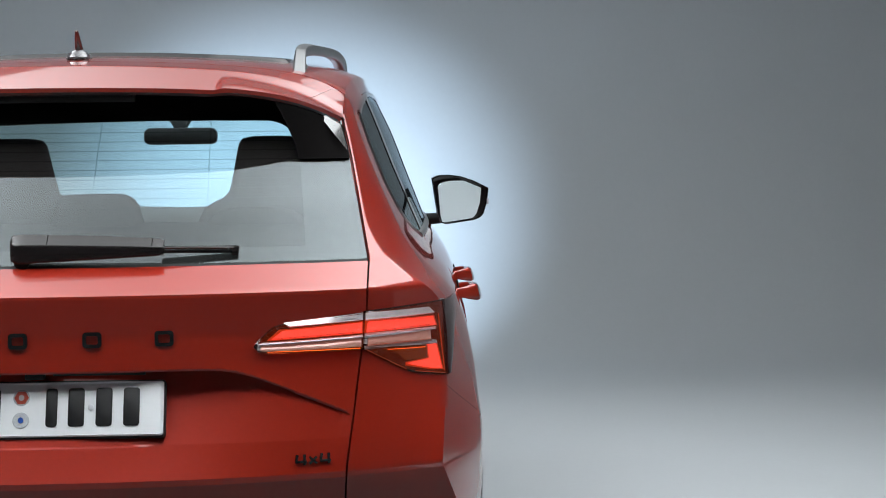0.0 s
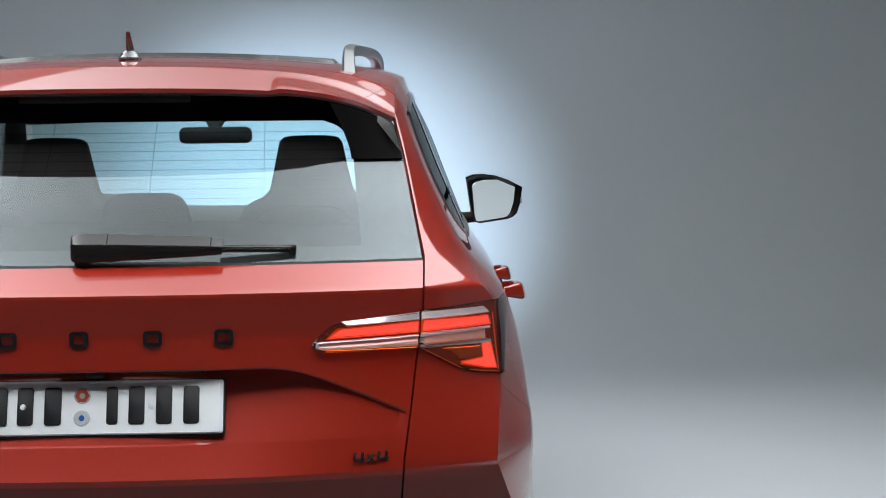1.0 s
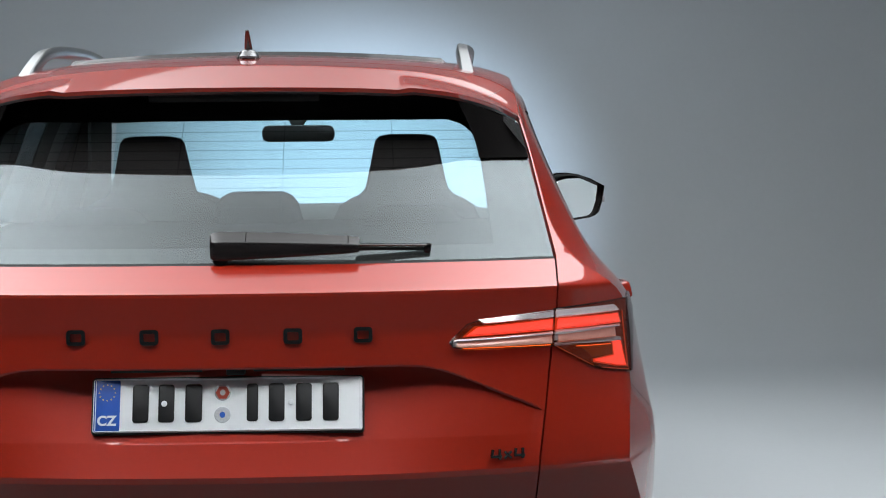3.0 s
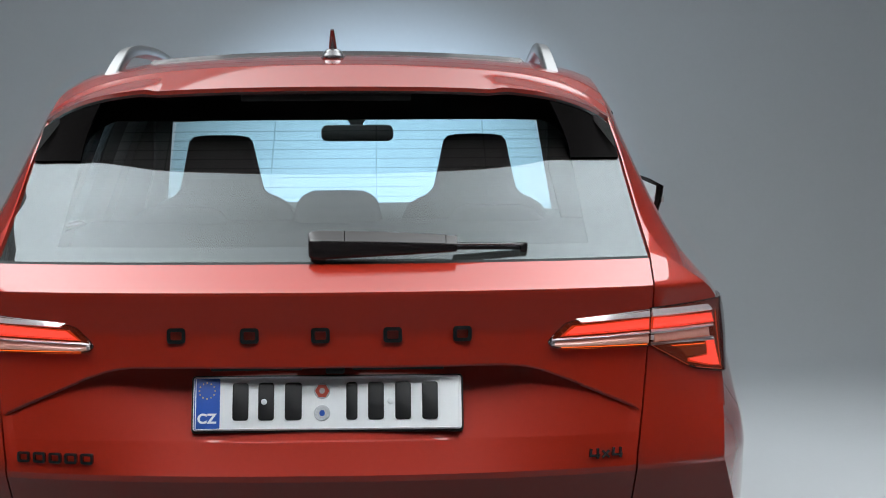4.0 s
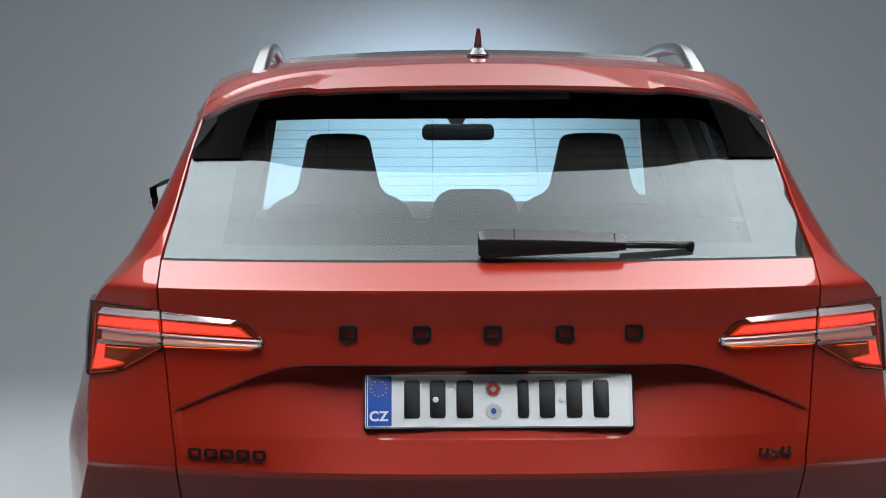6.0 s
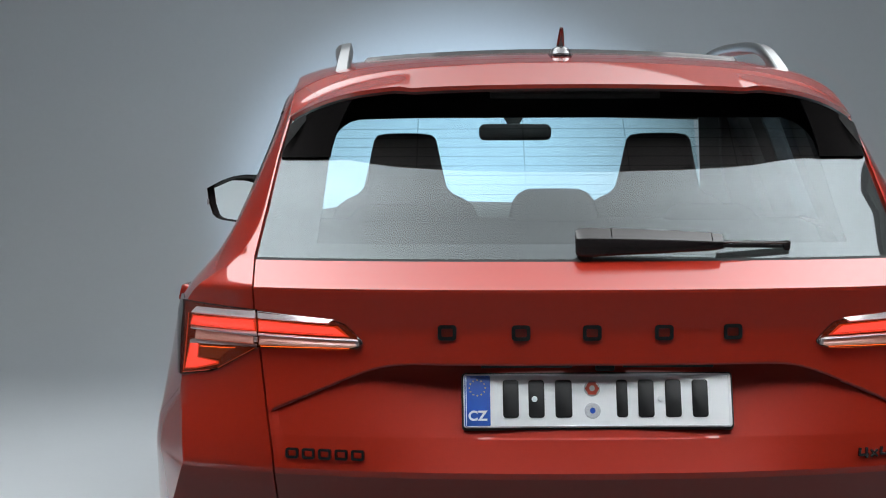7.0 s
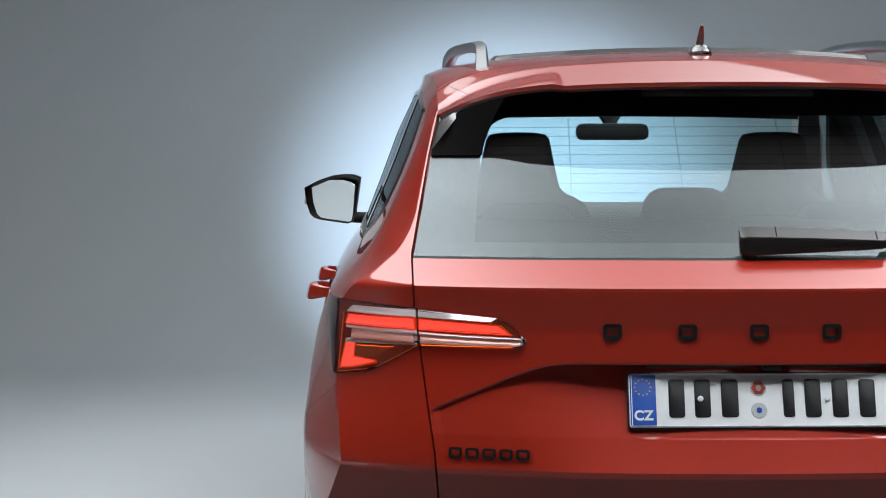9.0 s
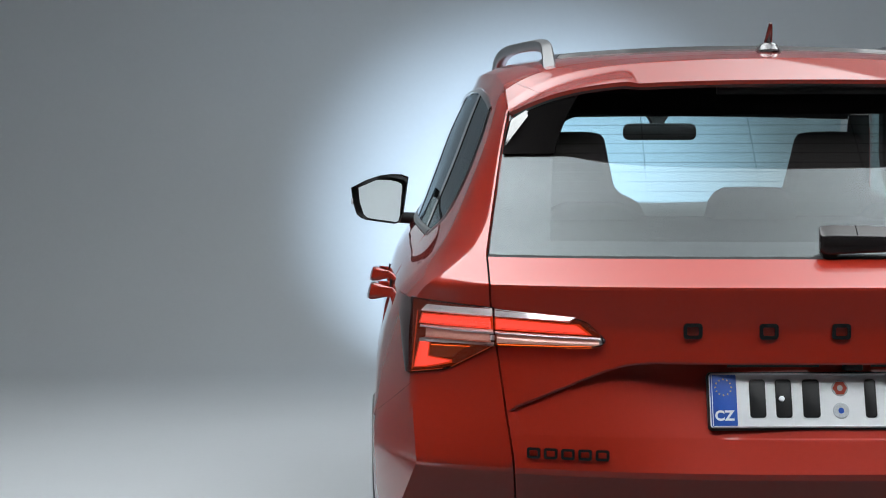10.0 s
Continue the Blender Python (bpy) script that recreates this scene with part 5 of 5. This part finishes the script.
# ---------------------------------------------------------------- cabin
grid = [[(x, y, min(roof_at(x, max(.66, y)) - 0.045, 1.50 - 0.25 * max(0.0, abs(x) - 0.45) ** 1.2)) for y in spread([.66, 2.60], [22])] for x in spread([-.60, .60], [20])]
panel("headliner", grid, LINER, car, "black headliner", 0.01, (0, 1.5, 2.0))
grid = [[(x, 2.56 + 0.06 * (1 - (x / .6) ** 2), z) for z in spread([1.452 - 0.012 * (x / .6) ** 2, 1.53], [3])] for x in spread([-.60, .60], [16])]
panel("windscreen_header", grid, LINER, car, "black windscreen header", 0.02, (0, 3.5, 1.5))
part("cabin_floor", box_bm(1.50, 3.0, 0.04, m=pose(0, 1.75, 0.52)), CABIN, car, "black cabin floor")
for s in (1, -1):
    grid = [[(s * (min(side_x(y, z), .80) - 0.055), y, z) for z in spread([.54, 1.06, 1.128], [4, 3])] for y in spread([.45, 3.1], [20])]
    panel("door_lining", grid, CABIN, car, "black door lining", 0.012, (s * 3, 1.8, 0.9))
    grid = [[(s * (side_x(y0 + (dlo_y(z) - y0) * k, z) - 0.022 - 0.02 * (1 - k)), y0 + (dlo_y(z) + 0.05 - y0) * k, z) for z in spread([1.10, 1.43], [10])] for y0 in (.66,) for k in spread([0.0, 1.0], [10])]
    panel("pillar_lining", grid, CABIN, car, "black rear pillar lining", 0.01, (s * 3, 0.8, 1.3))
    for y0, w in ((1.10, .13), (1.94, .17)):
        grid = [[(s * (side_x(y, z) - 0.045), y, z) for z in spread([1.10, 1.45], [8])] for y in spread([y0, y0 + w], [3])]
        panel("pillar_lining", grid, CABIN, car, "black pillar lining", 0.03, (0, 2, 1.3))
    grid = [[(s * (inner + (side_x(2.12, z) - 0.035 - inner) * k), 2.12, z) for z in spread([1.10, 1.46], [8]) for inner in (0.605 + 0.25 * max(0.0, 1.30 - z),)] for k in spread([0.0, 1.0], [4])]
    panel("belt_pillar_lining", grid, CABIN, car, "black centre pillar lining", 0.05, (0, 4, 1.3))
    grid = []
    for k in spread([0.0, 1.0], [4]):
        row = []
        for z in spread([1.05, 1.47], [8]):
            inner = 0.607 + 0.287 * (1.449 - z)
            outer = side_x(a_pillar_y(z) - 0.05, z) - 0.012
            row.append((s * (inner + (outer - inner) * k), a_pillar_y(z) - 0.060 - 0.02 * k, z))
        grid.append(row)
    panel("windscreen_pillar_lining", grid, CABIN, car, "black windscreen pillar lining", 0.02, (0, 2, 1.3))

dash = part("dashboard", tube([(-.70, 2.92, 1.03), (-.45, 2.90, 1.055), (0, 2.88, 1.045), (.45, 2.90, 1.05), (.70, 2.92, 1.03)], [0.10, 0.115, 0.115, 0.115, 0.10], 20, 1.0), CABIN, car, "black dashboard")
part("dash_body", box_bm(1.42, 0.40, 0.50, 0.05, m=pose(0, 3.02, 0.85)), CABIN, dash)
wheel_hub = tagged(part_mesh("steering_wheel", None, car), "black steering wheel")
wheel_hub.matrix_basis = pose(-0.345, 2.42, 1.035, 62, 0, 0)
part("wheel_ring", tube([(.185 * math.cos(2 * math.pi * k / 40), .185 * math.sin(2 * math.pi * k / 40), 0) for k in range(41)], 0.016, 10, 1.0, (0, 0, 1)), CABIN, wheel_hub)
for a in (0, 180, 270):
    part("wheel_spoke", box_bm(0.15, 0.035, 0.014, 0.004, m=pose(0, 0, 0, 0, 0, a) @ pose(0.095, 0, 0)), CABIN, wheel_hub)
part("wheel_pad", box_bm(0.11, 0.10, 0.04, 0.015), CABIN, wheel_hub)


def seat_shell(name, outline, y0, depth, parent, mat, label="", lean=0.0, edge=0.02):
    """Upholstery: an outline in x, z, puffed out front and back."""
    bm = bmesh.new()
    cx = sum(x for x, z in outline) / len(outline)
    cz = sum(z for x, z in outline) / len(outline)
    zl = min(z for x, z in outline)
    rings = []
    for k, d in ((0.80, 0.0), (0.93, 0.08), (1.0, 0.30), (1.0, 0.70), (0.93, 0.92), (0.80, 1.0)):
        rings.append([bm.verts.new((cx + (x - cx) * k, y0 + depth * d - lean * (cz + (z - cz) * k - zl), cz + (z - cz) * k)) for x, z in outline])
    n = len(outline)
    for r0, r1 in zip(rings, rings[1:]):
        for k in range(n):
            bm.faces.new((r0[k], r0[(k + 1) % n], r1[(k + 1) % n], r1[k]))
    bm.faces.new(rings[0])
    bm.faces.new(rings[-1])
    bmesh.ops.recalc_face_normals(bm, faces=bm.faces)
    return part(name, bm, mat, parent, label, 60)


for s in (1, -1):
    seat = tagged(part_mesh("front_seat", None, car), "black sports seat with an integrated headrest")
    half = [(0.0, 1.392), (.050, 1.391), (.078, 1.386), (.090, 1.372), (.105, 1.30), (.120, 1.235), (.140, 1.215), (.165, 1.205), (.195, 1.185), (.215, 1.14), (.225, 1.06), (.225, .80), (.210, .66), (0.0, .64)]
    outline = half + [(-x, z) for x, z in half[-2:0:-1]]
    seat_shell("backrest", [(s * 0.367 + x, z - 0.004) for x, z in outline], 1.84, 0.12, seat, FABRIC, "black fabric backrest with headrest", 0.12)
    part("cushion", box_bm(.48, .52, .16, .05, 3, m=pose(s * .367, 2.16, .66)), FABRIC, seat)
bench = tagged(part_mesh("rear_bench", None, car), "black fabric rear bench")
seat_shell("bench_back", [(-.66, .62), (.66, .62), (.67, 1.08), (.64, 1.150), (.60, 1.170), (-.60, 1.170), (-.64, 1.150), (-.67, 1.08)], 0.98, 0.14, bench, FABRIC, "black fabric bench back", 0.1)
part("bench_cushion", box_bm(1.34, .50, .16, .05, 3, m=pose(0, 1.38, .64)), FABRIC, bench)
for x in (0.0, -.385, .385):
    w, top = (.104, 1.242) if x == 0 else (.118, 1.205)
    half = [(0.0, top), (w * .6, top - .001), (w * .82, top - .012), (w * .95, top - .03), (w * 1.05, 1.17), (w * 1.08, 1.10), (0.0, 1.10)]
    outline = [(x + a, z) for a, z in half] + [(x - a, z) for a, z in half[-2:0:-1]]
    seat_shell("bench_headrest", outline, 0.955, 0.09, bench, FABRIC, "black headrest", 0.05)

inner_mirror = tagged(part_mesh("rear_view_mirror", None, car), "black interior rear view mirror")
outline = [(.003 + x, 1.402 + z) for x, z in rounded(.246, .056, .022, 5)]
outline = [(x, z + 0.004 * (1 - abs(x) / .123)) for x, z in outline]
part("mirror_case", prism(outline, 2.715, 2.75, 0.006, 2), CABIN, inner_mirror, "black mirror case")
part("mirror_stalk", prism([(-.050, 1.475), (.048, 1.475), (.020, 1.435), (.018, 1.42), (-.018, 1.42), (-.022, 1.435)], 2.73, 2.80, 0.004), CABIN, inner_mirror, "black sensor housing")
